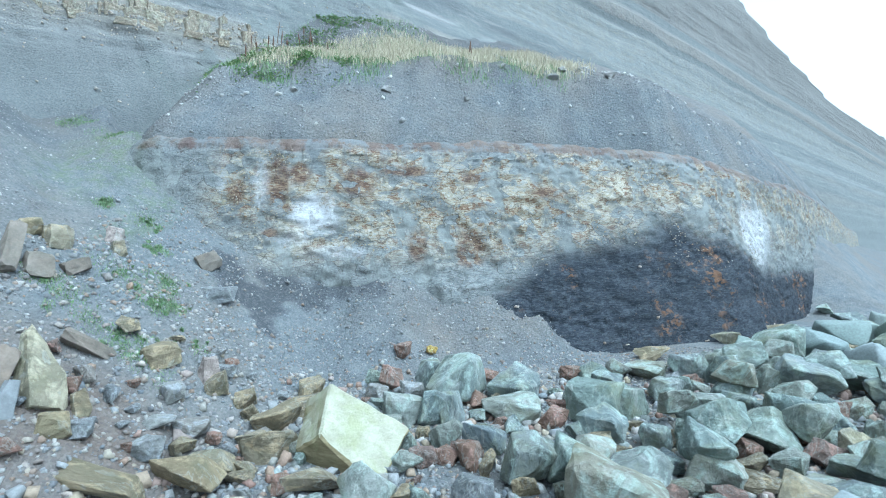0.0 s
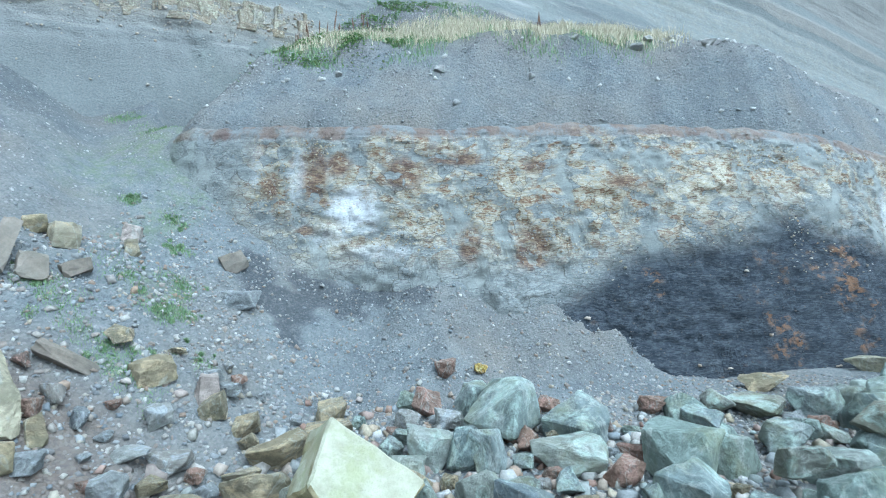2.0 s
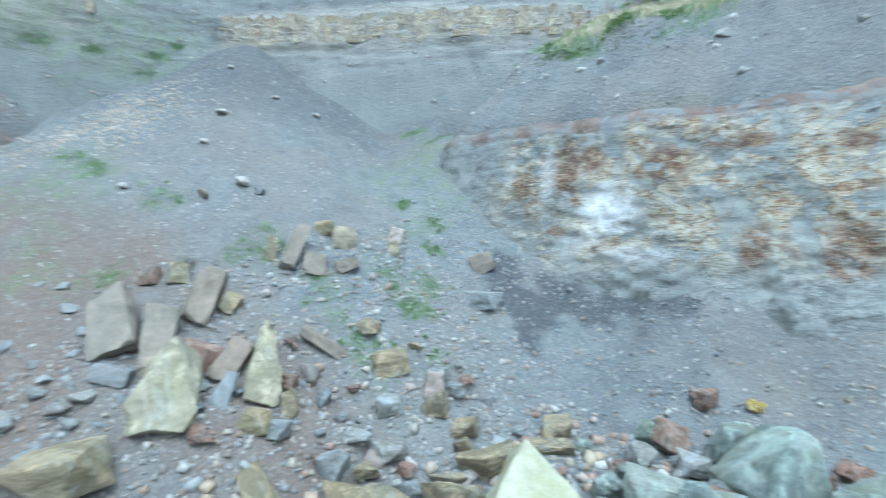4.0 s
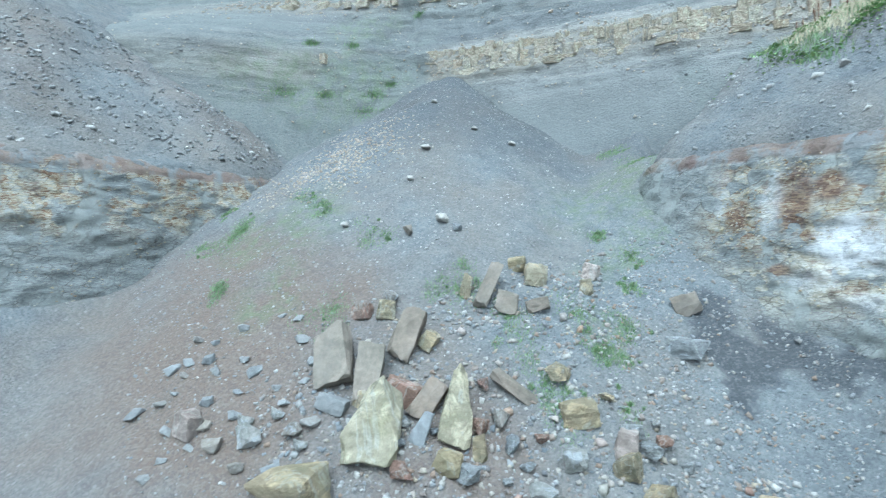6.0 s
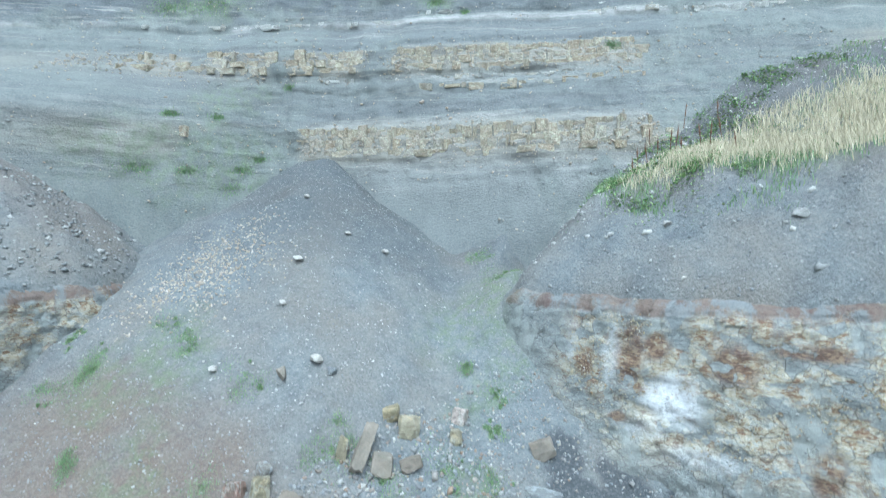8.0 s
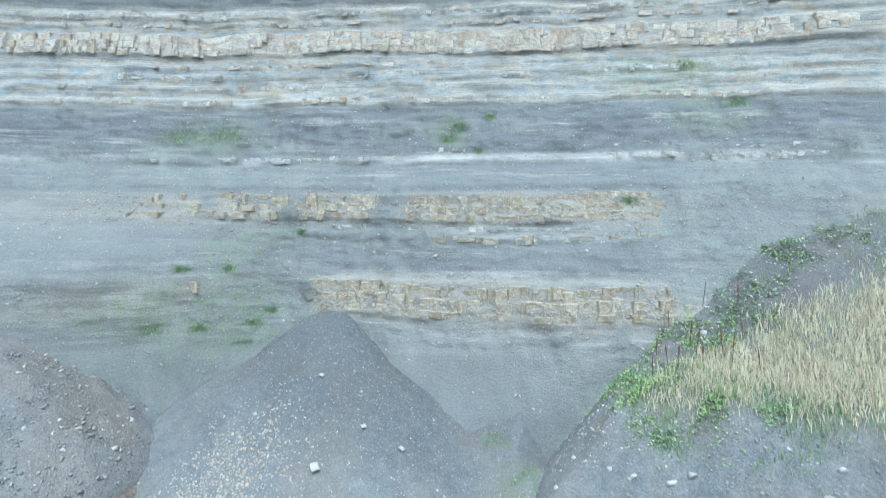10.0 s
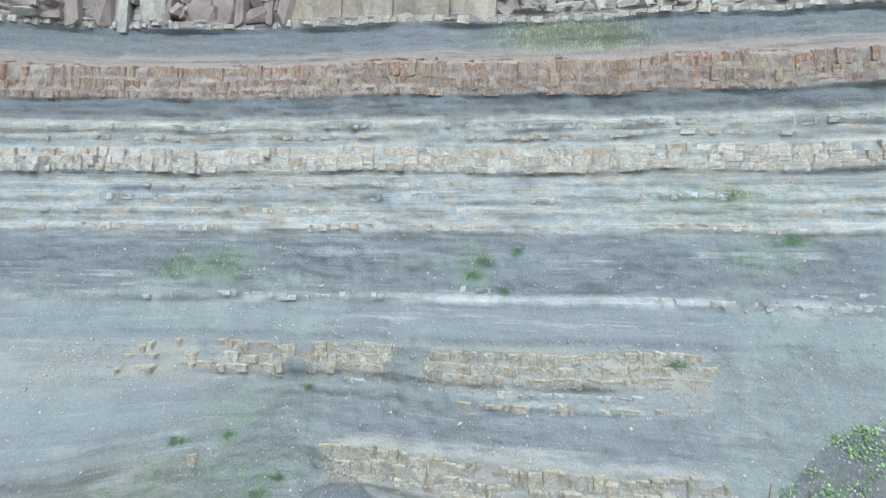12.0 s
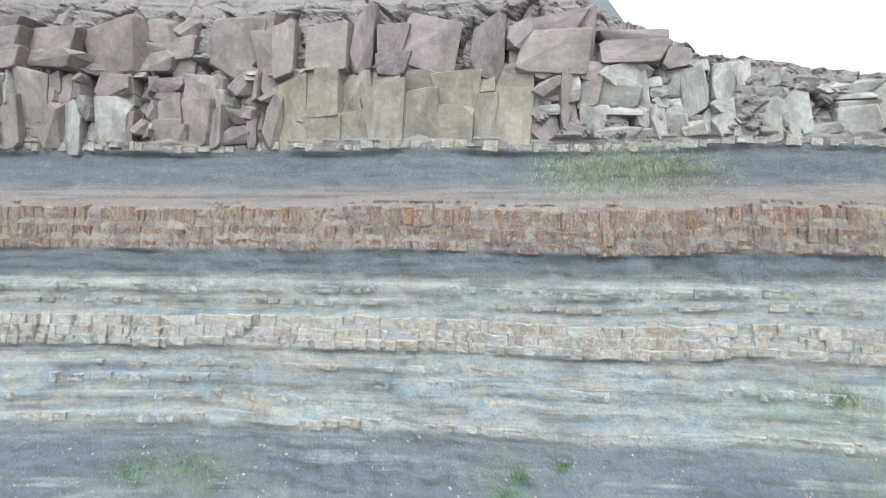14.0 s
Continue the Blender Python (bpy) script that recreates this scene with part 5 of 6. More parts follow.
joined_rocks("rock_armour", FAR_HEAP, ARMOUR_FAR, "green-grey rock armour heaped farther along the beach", "boulders")
for i in range(260):
    x, y = rnd.uniform(-6.5, 3), rnd.uniform(6.6, 12.6)
    s = rnd.uniform(0.18, 0.42)
    if y > 11.6 + 0.2 * x or not free(x, y, s * 0.45):
        continue
    stone(rnd.choice(("grey", "grey", "sand", "red", "armour")), x, y, s, s * rnd.uniform(0.7, 1), s * rnd.uniform(0.5, 0.9), rnd.uniform(1, 359))


FAN_SHAPES = [rock_mesh("stone", 1200 + k, BLUEST, points=14, boxy=0.4) for k in range(5)]
rnd = random.Random(41)
for i in range(40):
    x, y = rnd.gauss(-8.3, 0.9), rnd.gauss(4.6, 0.7)
    s = rnd.uniform(0.14, 0.34)
    if free(x, y, s * 0.45):
        stone("grey", x, y, s, s * rnd.uniform(0.7, 1), s * rnd.uniform(0.5, 0.8), rnd.uniform(1, 359), sink=0.3, label="small pale grey stone on earthy debris").data = FAN_SHAPES[i % 5]


# ---- chips, gravel and flakes, too many to count ----
GRAVEL = chip_material("gravel", [(0.2, 0.22, 0.24), (0.3, 0.31, 0.31), (0.24, 0.2, 0.17), (0.17, 0.19, 0.21), (0.36, 0.36, 0.34), (0.28, 0.21, 0.16), (0.23, 0.26, 0.28), (0.42, 0.42, 0.4), (0.33, 0.29, 0.22)])
COBBLES = chip_material("cobbles", [(0.3, 0.32, 0.33), (0.42, 0.42, 0.4), (0.3, 0.2, 0.16), (0.44, 0.39, 0.29), (0.24, 0.27, 0.29), (0.5, 0.5, 0.48), (0.36, 0.27, 0.2), (0.32, 0.37, 0.36), (0.26, 0.17, 0.14)])
CHIPS_PALE = chip_material("pale_chips", [(0.4, 0.41, 0.41), (0.5, 0.5, 0.48), (0.33, 0.34, 0.34), (0.55, 0.54, 0.5)])
CHIPS_TAN = chip_material("tan_chips", [(0.42, 0.36, 0.28), (0.46, 0.42, 0.36), (0.36, 0.29, 0.22), (0.5, 0.46, 0.41)])
SHALE_BITS = chip_material("shale_bits", [(0.2, 0.215, 0.23), (0.24, 0.255, 0.26), (0.28, 0.29, 0.29), (0.34, 0.345, 0.335), (0.22, 0.225, 0.235)])
FLAKES = chip_material("weathered_flakes", [(0.42, 0.35, 0.22), (0.5, 0.46, 0.34), (0.27, 0.17, 0.09), (0.38, 0.37, 0.32), (0.3, 0.24, 0.15), (0.45, 0.44, 0.4), (0.24, 0.25, 0.25)])
COAL_BITS = chip_material("coal_bits", [(0.03, 0.034, 0.04), (0.06, 0.065, 0.075), (0.1, 0.1, 0.105), (0.13, 0.1, 0.075)], 0.6)
CORNERS = np.array([(-1, -1, -1), (1, -1, -1), (1, 1, -1), (-1, 1, -1), (-1, -1, 1), (1, -1, 1), (1, 1, 1), (-1, 1, 1)], float)
SIDES = np.array([(0, 3, 2, 1), (4, 5, 6, 7), (0, 1, 5, 4), (1, 2, 6, 5), (2, 3, 7, 6), (3, 0, 4, 7)])


def scatter(name, places, sizes, mat, parent, label, squash=(1, 0.8, 0.6), seed=1, tilt=0.6, upright=None):
    """Broken bits, joined in one mesh of kind stuff. upright: axes (n, 3, 3) to lie along."""
    rng = np.random.default_rng(seed)
    n = len(places)
    c = CORNERS[None] * (1 + rng.uniform(-0.5, 0.15, (n, 8, 3))) * 0.5 * np.array(squash)
    c[:, 4:, :2] *= rng.uniform(0.45, 0.95, (n, 1, 1))
    c = c * sizes[:, None, None] * rng.uniform(0.7, 1.3, (n, 1, 3))
    a, b, g = rng.normal(0, tilt, n), rng.normal(0, tilt, n), rng.uniform(0, 6.283, n) if upright is None else rng.normal(0, 0.3, n)
    ca, sa, cb, sb, cg, sg = np.cos(a), np.sin(a), np.cos(b), np.sin(b), np.cos(g), np.sin(g)
    one, nil = np.ones(n), np.zeros(n)
    rx = np.stack([one, nil, nil, nil, ca, -sa, nil, sa, ca], 1).reshape(n, 3, 3)
    ry = np.stack([cb, nil, sb, nil, one, nil, -sb, nil, cb], 1).reshape(n, 3, 3)
    rz = np.stack([cg, -sg, nil, sg, cg, nil, nil, nil, one], 1).reshape(n, 3, 3)
    r = rz @ ry @ rx
    if upright is not None:
        r = upright @ r
    co = np.einsum("nij,nkj->nki", r, c) + places[:, None, :]
    me = bpy.data.meshes.new(name)
    quads = (SIDES[None] + 8 * np.arange(n)[:, None, None]).reshape(-1, 4)
    me.vertices.add(8 * n)
    me.vertices.foreach_set("co", co.astype(np.float32).ravel())
    me.loops.add(len(quads) * 4)
    me.loops.foreach_set("vertex_index", quads.astype(np.int32).ravel())
    me.polygons.add(len(quads))
    me.polygons.foreach_set("loop_start", np.arange(0, len(quads) * 4, 4, dtype=np.int32))
    me.update(calc_edges=True)
    me.materials.append(mat)
    ob = new(name, me)
    if parent:
        ob.parent = parent
    return tagged(ob, label, "" if parent else "stones", kind="stuff")


def on_ground(n, x0, x1, y0, y1, seed, weight=None):
    rng = np.random.default_rng(seed)
    x, y = rng.uniform(x0, x1, n), rng.uniform(y0, y1, n)
    z, ds, dl = ground_height(x, y)
    keep = (ds < 0.3) & (dl < 0.3) & ((ellipse(x, y, -4.2, 13.2, 0.75, 0.75, 0.3) < 0.5) | (rng.uniform(0, 1, n) < 0.12))
    if weight is not None:
        keep &= rng.uniform(0, 1, n) < weight(x, y)
    return np.stack([x, y, z], 1)[keep], rng


shore, rng = on_ground(16000, -8, 15, 5, 13.5, 11, lambda x, y: np.clip(1.15 - 0.4 * np.maximum(0, y - 10.5 - 0.25 * np.maximum(0, x)), 0.12, 1))
scatter("gravel", shore, 0.05 + 0.14 * rng.beta(1.2, 4, len(shore)), GRAVEL, None, "mixed grey and brown shingle between the beach boulders", seed=2)
cobs, rng = on_ground(2600, -7.5, 14, 6.2, 12.8, 19, lambda x, y: np.clip(1.2 - 0.7 * np.maximum(0, y - 10.9 - 0.25 * np.maximum(0, x)), 0, 1) * (0.03 + 0.97 * sstep(-4.2, -2.6, x + 0.4 * (10 - y))))
scatter("cobbles", cobs + np.array([0, 0, 0.03]), 0.1 + 0.24 * rng.beta(1.2, 3, len(cobs)), COBBLES, None, "mixed tan, red-brown and pale cobbles between the boulders", seed=20, squash=(1, 0.85, 0.7), tilt=0.4)
bits, rng = on_ground(26000, -20, 9, 3, 23, 12)
scatter("shale_chips", bits, 0.03 + 0.1 * rng.beta(1, 5, len(bits)), SHALE_BITS, None, "small grey shale chips strewn on the debris", seed=3, squash=(1, 0.8, 0.4))
pale, rng = on_ground(4200, -17, 5, 4, 20, 13, lambda x, y: np.clip(0.25 + 0.7 * np.exp(-(((x + 10.5) / 3.5) ** 2 + ((y - 9.5) / 3.0) ** 2)), 0, 1))
scatter("pale_chips", pale, 0.03 + 0.15 * rng.beta(1, 6, len(pale)), CHIPS_PALE, None, "scattered pale stone chips on the debris fan", seed=4, squash=(1, 0.8, 0.5))
tan, rng = on_ground(16000, -19, -11, 4, 13, 14, lambda x, y: np.exp(-(((x + 15.0) / 1.2) ** 2 + ((y - 8.7) / 1.6) ** 2)))
scatter("tan_chips", tan, 0.05 + 0.12 * rng.beta(1, 4, len(tan)), CHIPS_TAN, None, "tan and grey angular chips on the debris fan", seed=5, squash=(1, 0.8, 0.4))


toe, rng = on_ground(6000, -7, 10, 11, 15, 15)
scatter("toe_stones", toe, 0.03 + 0.16 * rng.beta(1, 6, len(toe)), GRAVEL, None, "small mixed stones at the foot of the bluff", seed=16)
rng = np.random.default_rng(17)
lx_, ly_ = rng.uniform(-32, -13.5, 12000), rng.uniform(-8, 10, 12000)
ld = signed_distance(lx_, ly_, LEFT_LINE)
k = (ld > 0.1) & (ld < 9)
lz_ = 6.55 + 0.76 * ld + 0.3 * fbm(lx_ * 0.35, ly_ * 0.35, 0, 4, 27)
P = np.stack([lx_, ly_, lz_], 1)[k]
scatter("shale_rubble", P, 0.05 + 0.22 * rng.beta(1, 6, len(P)), SHALE_BITS, left_bluff, "grey shale rubble", seed=18, squash=(1, 0.8, 0.5))
k = k & (rng.uniform(0, 1, 12000) < 0.04)
P = np.stack([lx_, ly_, lz_], 1)[k]
scatter("pale_rubble", P, 0.1 + 0.35 * rng.beta(1, 5, len(P)), CHIPS_PALE, left_bluff, "pale broken rubble", seed=19, squash=(1, 0.8, 0.4))


# bits on the bluff's debris slope
def on_slope(n, x0, x1, y0, y1, seed, keep_if):
    rng = np.random.default_rng(seed)
    x, y = rng.uniform(x0, x1, n), rng.uniform(y0, y1, n)
    d = signed_distance(x, y, SPUR_LINE)
    z = spur_height(x, y, d)
    k = keep_if(x, y, d, z, rng)
    return np.stack([x, y, z], 1)[k], rng


rub, rng = on_slope(16000, -11, 18, 14.5, 27, 21, lambda x, y, d, z, r: (d > 0.1) & (d < 5 + 3 * (x > 5)) & (grass_area(x, y, d) < 0.3))
scatter("shale_rubble", rub, 0.035 + 0.13 * rng.beta(1, 5, len(rub)), SHALE_BITS, bluff, "grey shale rubble", seed=6, squash=(1, 0.8, 0.5))
rub2, rng = on_slope(1500, -9, 14, 15, 25, 22, lambda x, y, d, z, r: (d > 0.2) & (d < 5) & (r.uniform(0, 1, len(x)) < 0.15 + 0.6 * sstep(2.0, 5.5, x) * sstep(1.5, 2.5, d)))
scatter("pale_rubble", rub2, 0.08 + 0.3 * rng.beta(1, 4, len(rub2)), CHIPS_PALE, bluff, "pale broken rubble near the edge", seed=7)
rub3, rng = on_slope(9000, -13, 4, 16, 31, 23, lambda x, y, d, z, r: (d > 0.6) & (z < 16) & (grass_area(x, y, d) < 0.3) & (x < -5 + 0.35 * (y - 18)) & (r.uniform(0, 1, len(x)) < 0.55))
scatter("pale_chips", rub3, 0.04 + 0.12 * rng.beta(1, 4, len(rub3)), CHIPS_PALE, bluff, "pale chips", seed=8)
SLOPE_STONE = rock_material("pale_slope_stone", [(0.33, 0.335, 0.33), (0.37, 0.365, 0.35), (0.3, 0.295, 0.275)], dirt=0.3, smooth=True)
SLOPE_SHAPES = [rock_mesh("stone", 970 + k, SLOPE_STONE, points=13, boxy=0.3) for k in range(4)]
for k, (px, py, w) in enumerate([(3.85, 19.0, 0.45), (-1.8, 17.2, 0.4), (0.74, 17.5, 0.3), (6.3, 20.3, 0.6), (-4.6, 16.6, 0.3), (4.3, 19.8, 0.45), (2.0, 18.6, 0.35), (3.2, 20.4, 0.4), (5.2, 20.6, 0.5)]):
    stone("grey", px, py, w, w * 0.7, w * 0.55, 20 * k + 1, sink=0.3, z=float(spur_height(np.array([px]), np.array([py]))[0]), label="pale stone lodged in the bluff's debris slope").data = SLOPE_SHAPES[k % 4]


# flakes and coal bits on the rock faces
def on_sheet(X, Y, Z, weight, n, seed, out=0.0):
    rng = np.random.default_rng(seed)
    w = np.clip(weight, 0, None).ravel() * (X < 16).ravel()
    i = rng.choice(len(w), n, p=w / w.sum())
    tx, ty = np.gradient(X, axis=0), np.gradient(Y, axis=0)
    ln = np.hypot(tx, ty) + 1e-9
    tx, ty = (tx / ln).ravel()[i], (ty / ln).ravel()[i]
    p = np.stack([X.ravel()[i], Y.ravel()[i], Z.ravel()[i]], 1) + rng.uniform(-0.06, 0.06, (n, 3))
    ax = np.stack([np.stack([tx, ty, 0 * tx], 1), np.stack([-ty, tx, 0 * tx], 1), np.tile([0.0, 0, 1], (n, 1))], 2)
    return p, ax, rng


clump = np.clip(fbm(fx * 1.1, fz * 1.5, fy * 0.4, 5, 73) * 1.6 + 0.1, 0, 1) ** 1.3
p, ax, rng = on_sheet(fx, fy, fz, ochre * clump * (1 - salt) * (fz > 2) * (fz < 6.2), 4000, 31)
scatter("weathered_flakes", p, 0.025 + 0.05 * rng.beta(1.2, 4, len(p)), FLAKES, bluff, "ochre and cream weathered flakes", (1.2, 0.5, 0.7), 9, 0.4, ax)
p, ax, rng = on_sheet(fx, fy, fz, coal, 9000, 32)
scatter("coal_bits", p, 0.015 + 0.05 * rng.beta(1.2, 4, len(p)), COAL_BITS, bluff, "black crumbling coal", (1.1, 0.5, 0.6), 10, 0.25, ax)
p, ax, rng = on_sheet(fx, fy, fz, (1 - coal) * (fz < 6.2) * (fz > 1.5), 3500, 33)
scatter("face_chips", p, 0.02 + 0.06 * rng.beta(1.2, 5, len(p)), SHALE_BITS, bluff, "grey shale chips", (1.1, 0.5, 0.6), 11, 0.25, ax)
p, ax, rng = on_sheet(lx, ly, lz, (lz < 6.3) * (lz > 2.5) * (lx < -13) * np.clip(0.3 + fbm(ly, lz * 1.5, 0, 4, 75), 0, 1), 2500, 34)
scatter("weathered_flakes", p, 0.03 + 0.06 * rng.beta(1.2, 4, len(p)), FLAKES, left_bluff, "ochre and cream weathered flakes", (1.2, 0.5, 0.5), 12, 0.25, ax)
p, ax, rng = on_sheet(fx, fy, fz, (np.abs(fz - 3.7) < 0.3) * (fx > 1) * (fx < 9) + 0.4 * coal, 40, 35)
scatter("pale_nodules", p, 0.04 + 0.07 * rng.uniform(0, 1, len(p)), CHIPS_TAN, bluff, "pale flat nodules", (1.6, 0.5, 0.6), 13, 0.1, ax)


rng = np.random.default_rng(61)
n = 9000
cu_, cz_low = rng.uniform(-20, 13, n), 8 + 12.5 * rng.beta(1.2, 1.2, n)
px, py, pz = cliff_point(cu_, cz_low)
k = rng.uniform(0, 1, n) < np.clip(0.3 + fbm(cu_ * 0.5, cz_low * 0.8, 0, 3, 65), 0.05, 1)
P = np.stack([px, py, pz], 1)[k]
scatter("cliff_chips", P, 0.03 + 0.12 * rng.beta(1, 5, len(P)), SHALE_BITS, cliff, "grey shale chips", (1.2, 0.8, 0.5), 14, 0.4)
k = rng.uniform(0, 1, n) < 0.12
P = np.stack([px, py, pz], 1)[k]
scatter("pale_chips", P, 0.05 + 0.16 * rng.beta(1, 5, len(P)), CHIPS_TAN, cliff, "pale stone chips", (1.2, 0.8, 0.6), 15, 0.4)


# ---- jointed beds of the high cliff ----
def block_mesh(name, seed, mat):
    rnd = random.Random(seed)
    bm = bmesh.new()
    bmesh.ops.create_cube(bm, size=1)
    for v in bm.verts:
        v.co += Vector([rnd.uniform(-0.09, 0.09) for _ in range(3)])
    bmesh.ops.bevel(bm, geom=bm.edges[:], offset=0.03, segments=1, affect="EDGES")
    me = bpy.data.meshes.new(name)
    bm.to_mesh(me)
    bm.free()
    me.materials.append(mat)
    return me


def bed(label, z0, z1, width, u0, u1, proud, mat, seed, deep=0.6, washed=True, tall_jitter=0.08, yaw=2.5, gaps=0.04):
    rnd = random.Random(seed)
    top = new("rock_bed", None)
    top.parent = cliff
    tagged(top, label)
    shapes = [block_mesh("block", seed * 10 + k, mat) for k in range(6)]
    u = u0
    while u < u1:
        w = rnd.uniform(*width)
        uc = u + w / 2
        u += w * rnd.uniform(1.0, 1.08)
        wob = 0.12 * float(vnoise(np.array([uc * 0.4]), 0.0, 2.0, 3)[0])
        a, b = z0 + wob + rnd.uniform(-1, 1) * tall_jitter, z1 + wob + rnd.uniform(-1, 1) * tall_jitter
        zc = (a + b) / 2
        if washed and float(wash_amount(np.array([uc]), np.array([zc]))[0]) > rnd.uniform(0.5, 0.6):
            continue
        if rnd.random() < (gaps if u0 + 2 < uc < u1 - 2 else 0.4) or (gaps > 0.2 and float(fbm(np.array([uc * 0.35]), z0, 0.0, 3, 88)[0]) < -0.1):
            continue
        x, y, z = (float(q[0]) for q in cliff_point(np.array([uc]), np.array([zc])))
        out = rnd.uniform(*proud)
        v = deep / 2 - out
        ob = new("block", shapes[rnd.randrange(6)])
        ob.parent = top
        ob.matrix_basis = pose(x + CV[0] * v, y + CV[1] * v, z, rnd.uniform(-2, 2), rnd.uniform(-1.2, 1.2), 40 + rnd.uniform(-yaw, yaw)) @ Matrix.Diagonal((w * 1.03, deep, (b - a) * 1.03, 1))
    return top


bed("cream jointed sandstone bed", 11.25, 11.55, (0.12, 0.8), -9, 6.8, (-0.06, 0.1), BED_TAN, 1, tall_jitter=0.06, yaw=5)
bed("cream jointed sandstone bed", 11.55, 12.0, (0.12, 0.6), -10, 6.8, (-0.05, 0.12), BED_TAN, 2, tall_jitter=0.08, yaw=5)
bed("cream jointed sandstone bed", 12.0, 12.45, (0.1, 0.5), -12, 6.8, (-0.04, 0.14), BED_TAN, 6, tall_jitter=0.1, yaw=6)
bed("cream jointed sandstone bed", 15.0, 15.3, (0.12, 0.8), -15.5, 9, (-0.06, 0.08), BED_TAN, 3, tall_jitter=0.05, yaw=5)
bed("cream jointed sandstone bed", 15.3, 15.65, (0.12, 0.7), -15.5, 9, (-0.05, 0.1), BED_TAN, 5, tall_jitter=0.06, yaw=5)
bed("cream jointed sandstone bed", 15.65, 16.05, (0.1, 0.6), -15, 9, (-0.05, 0.12), BED_TAN, 4, tall_jitter=0.08, yaw=6)
bed("cream broken bed", 14.15, 14.42, (0.12, 0.7), -4, 7.5, (-0.05, 0.08), BED_TAN, 15, tall_jitter=0.07, yaw=6)
for seed, (z0, z1, u0, u1) in enumerate([(20.45, 20.72, -21, 13), (21.2, 21.42, -21, 13), (21.74, 22.0, -21, 12), (22.28, 22.45, -21, 4), (24.48, 24.64, -22, 13), (24.9, 25.16, -22, 13)]):
    bed("thin cream and blue-grey bed", z0, z1, (0.1, 0.75), u0, u1, (-0.03, 0.02), (BED_CREAM, BED_CREAM, BED_THIN)[seed % 3], 40 + seed, washed=False, tall_jitter=0.035, yaw=3, gaps=0.21)
for seed, (z0, z1, u0, u1) in enumerate([(17.62, 17.84, -16, 13), (18.15, 18.3, -3, 12), (14.62, 14.78, -8, 6)]):
    bed("thin white broken bed", z0, z1, (0.1, 0.6), u0, u1, (-0.03, 0.05), BED_WHITE, 50 + seed, washed=seed > 0, tall_jitter=0.05, yaw=4, gaps=0.22)
bed("cream blocky bed", 23.0, 23.3, (0.15, 0.7), -26, 14, (0.0, 0.06), BED_CREAM, 8, washed=False, tall_jitter=0.03)
bed("cream blocky bed", 23.3, 23.65, (0.15, 0.6), -26, 14, (0.02, 0.08), BED_CREAM, 7, washed=False, tall_jitter=0.03)
bed("cream blocky bed", 23.65, 24.05, (0.15, 0.9), -26, 14, (0.03, 0.1), BED_CREAM, 9, washed=False, tall_jitter=0.03)
bed("brown bed split by upright joints", 27.2, 27.9, (0.12, 0.42), -28, 14, (-0.02, 0.06), BED_BROWN, 11, washed=False, tall_jitter=0.06, yaw=4, gaps=0.1)
bed("brown thinly jointed bed", 26.75, 27.2, (0.1, 0.36), -28, 14, (-0.03, 0.04), BED_BROWN, 14, washed=False, tall_jitter=0.03)
bed("brown thinly jointed bed", 26.4, 26.72, (0.1, 0.36), -28, 14, (-0.04, 0.03), BED_BROWN, 12, washed=False, tall_jitter=0.03)
bed("brown rubbly bed", 28.0, 28.14, (0.08, 0.3), -26, 12, (-0.03, 0.02), BED_BROWN, 62, washed=False, tall_jitter=0.03, yaw=6, gaps=0.3)
bed("thin yellow ledge", 30.2, 30.45, (0.12, 0.6), -26, 14, (0.02, 0.12), BED_CREAM, 13, washed=False)


rng = np.random.default_rng(67)
for z0, z1, u0, u1, n, mat, sd in ((11.1, 12.6, -12, 6.5, 1100, CHIPS_TAN, 21), (14.8, 16.2, -18, 9, 1500, CHIPS_TAN, 22)):
    uu, zz = rng.uniform(u0, u1, n), rng.normal((z0 + z1) / 2, (z1 - z0) * 0.3, n)
    k = (wash_amount(uu, zz) < 0.7) | (rng.uniform(0, 1, n) < 0.2)
    px, py, pz = cliff_point(uu[k], zz[k])
    P = np.stack([px - 0.04 * CV[0], py - 0.04 * CV[1], pz], 1)
    scatter("bed_rubble", P, 0.03 + 0.1 * rng.beta(1.2, 4, len(P)), mat, cliff, "small broken bed stone", (1.2, 0.9, 0.7), sd, 0.25, np.tile(np.array([[0.766, -0.643, 0], [0.643, 0.766, 0], [0, 0, 1]]), (len(P), 1, 1)))


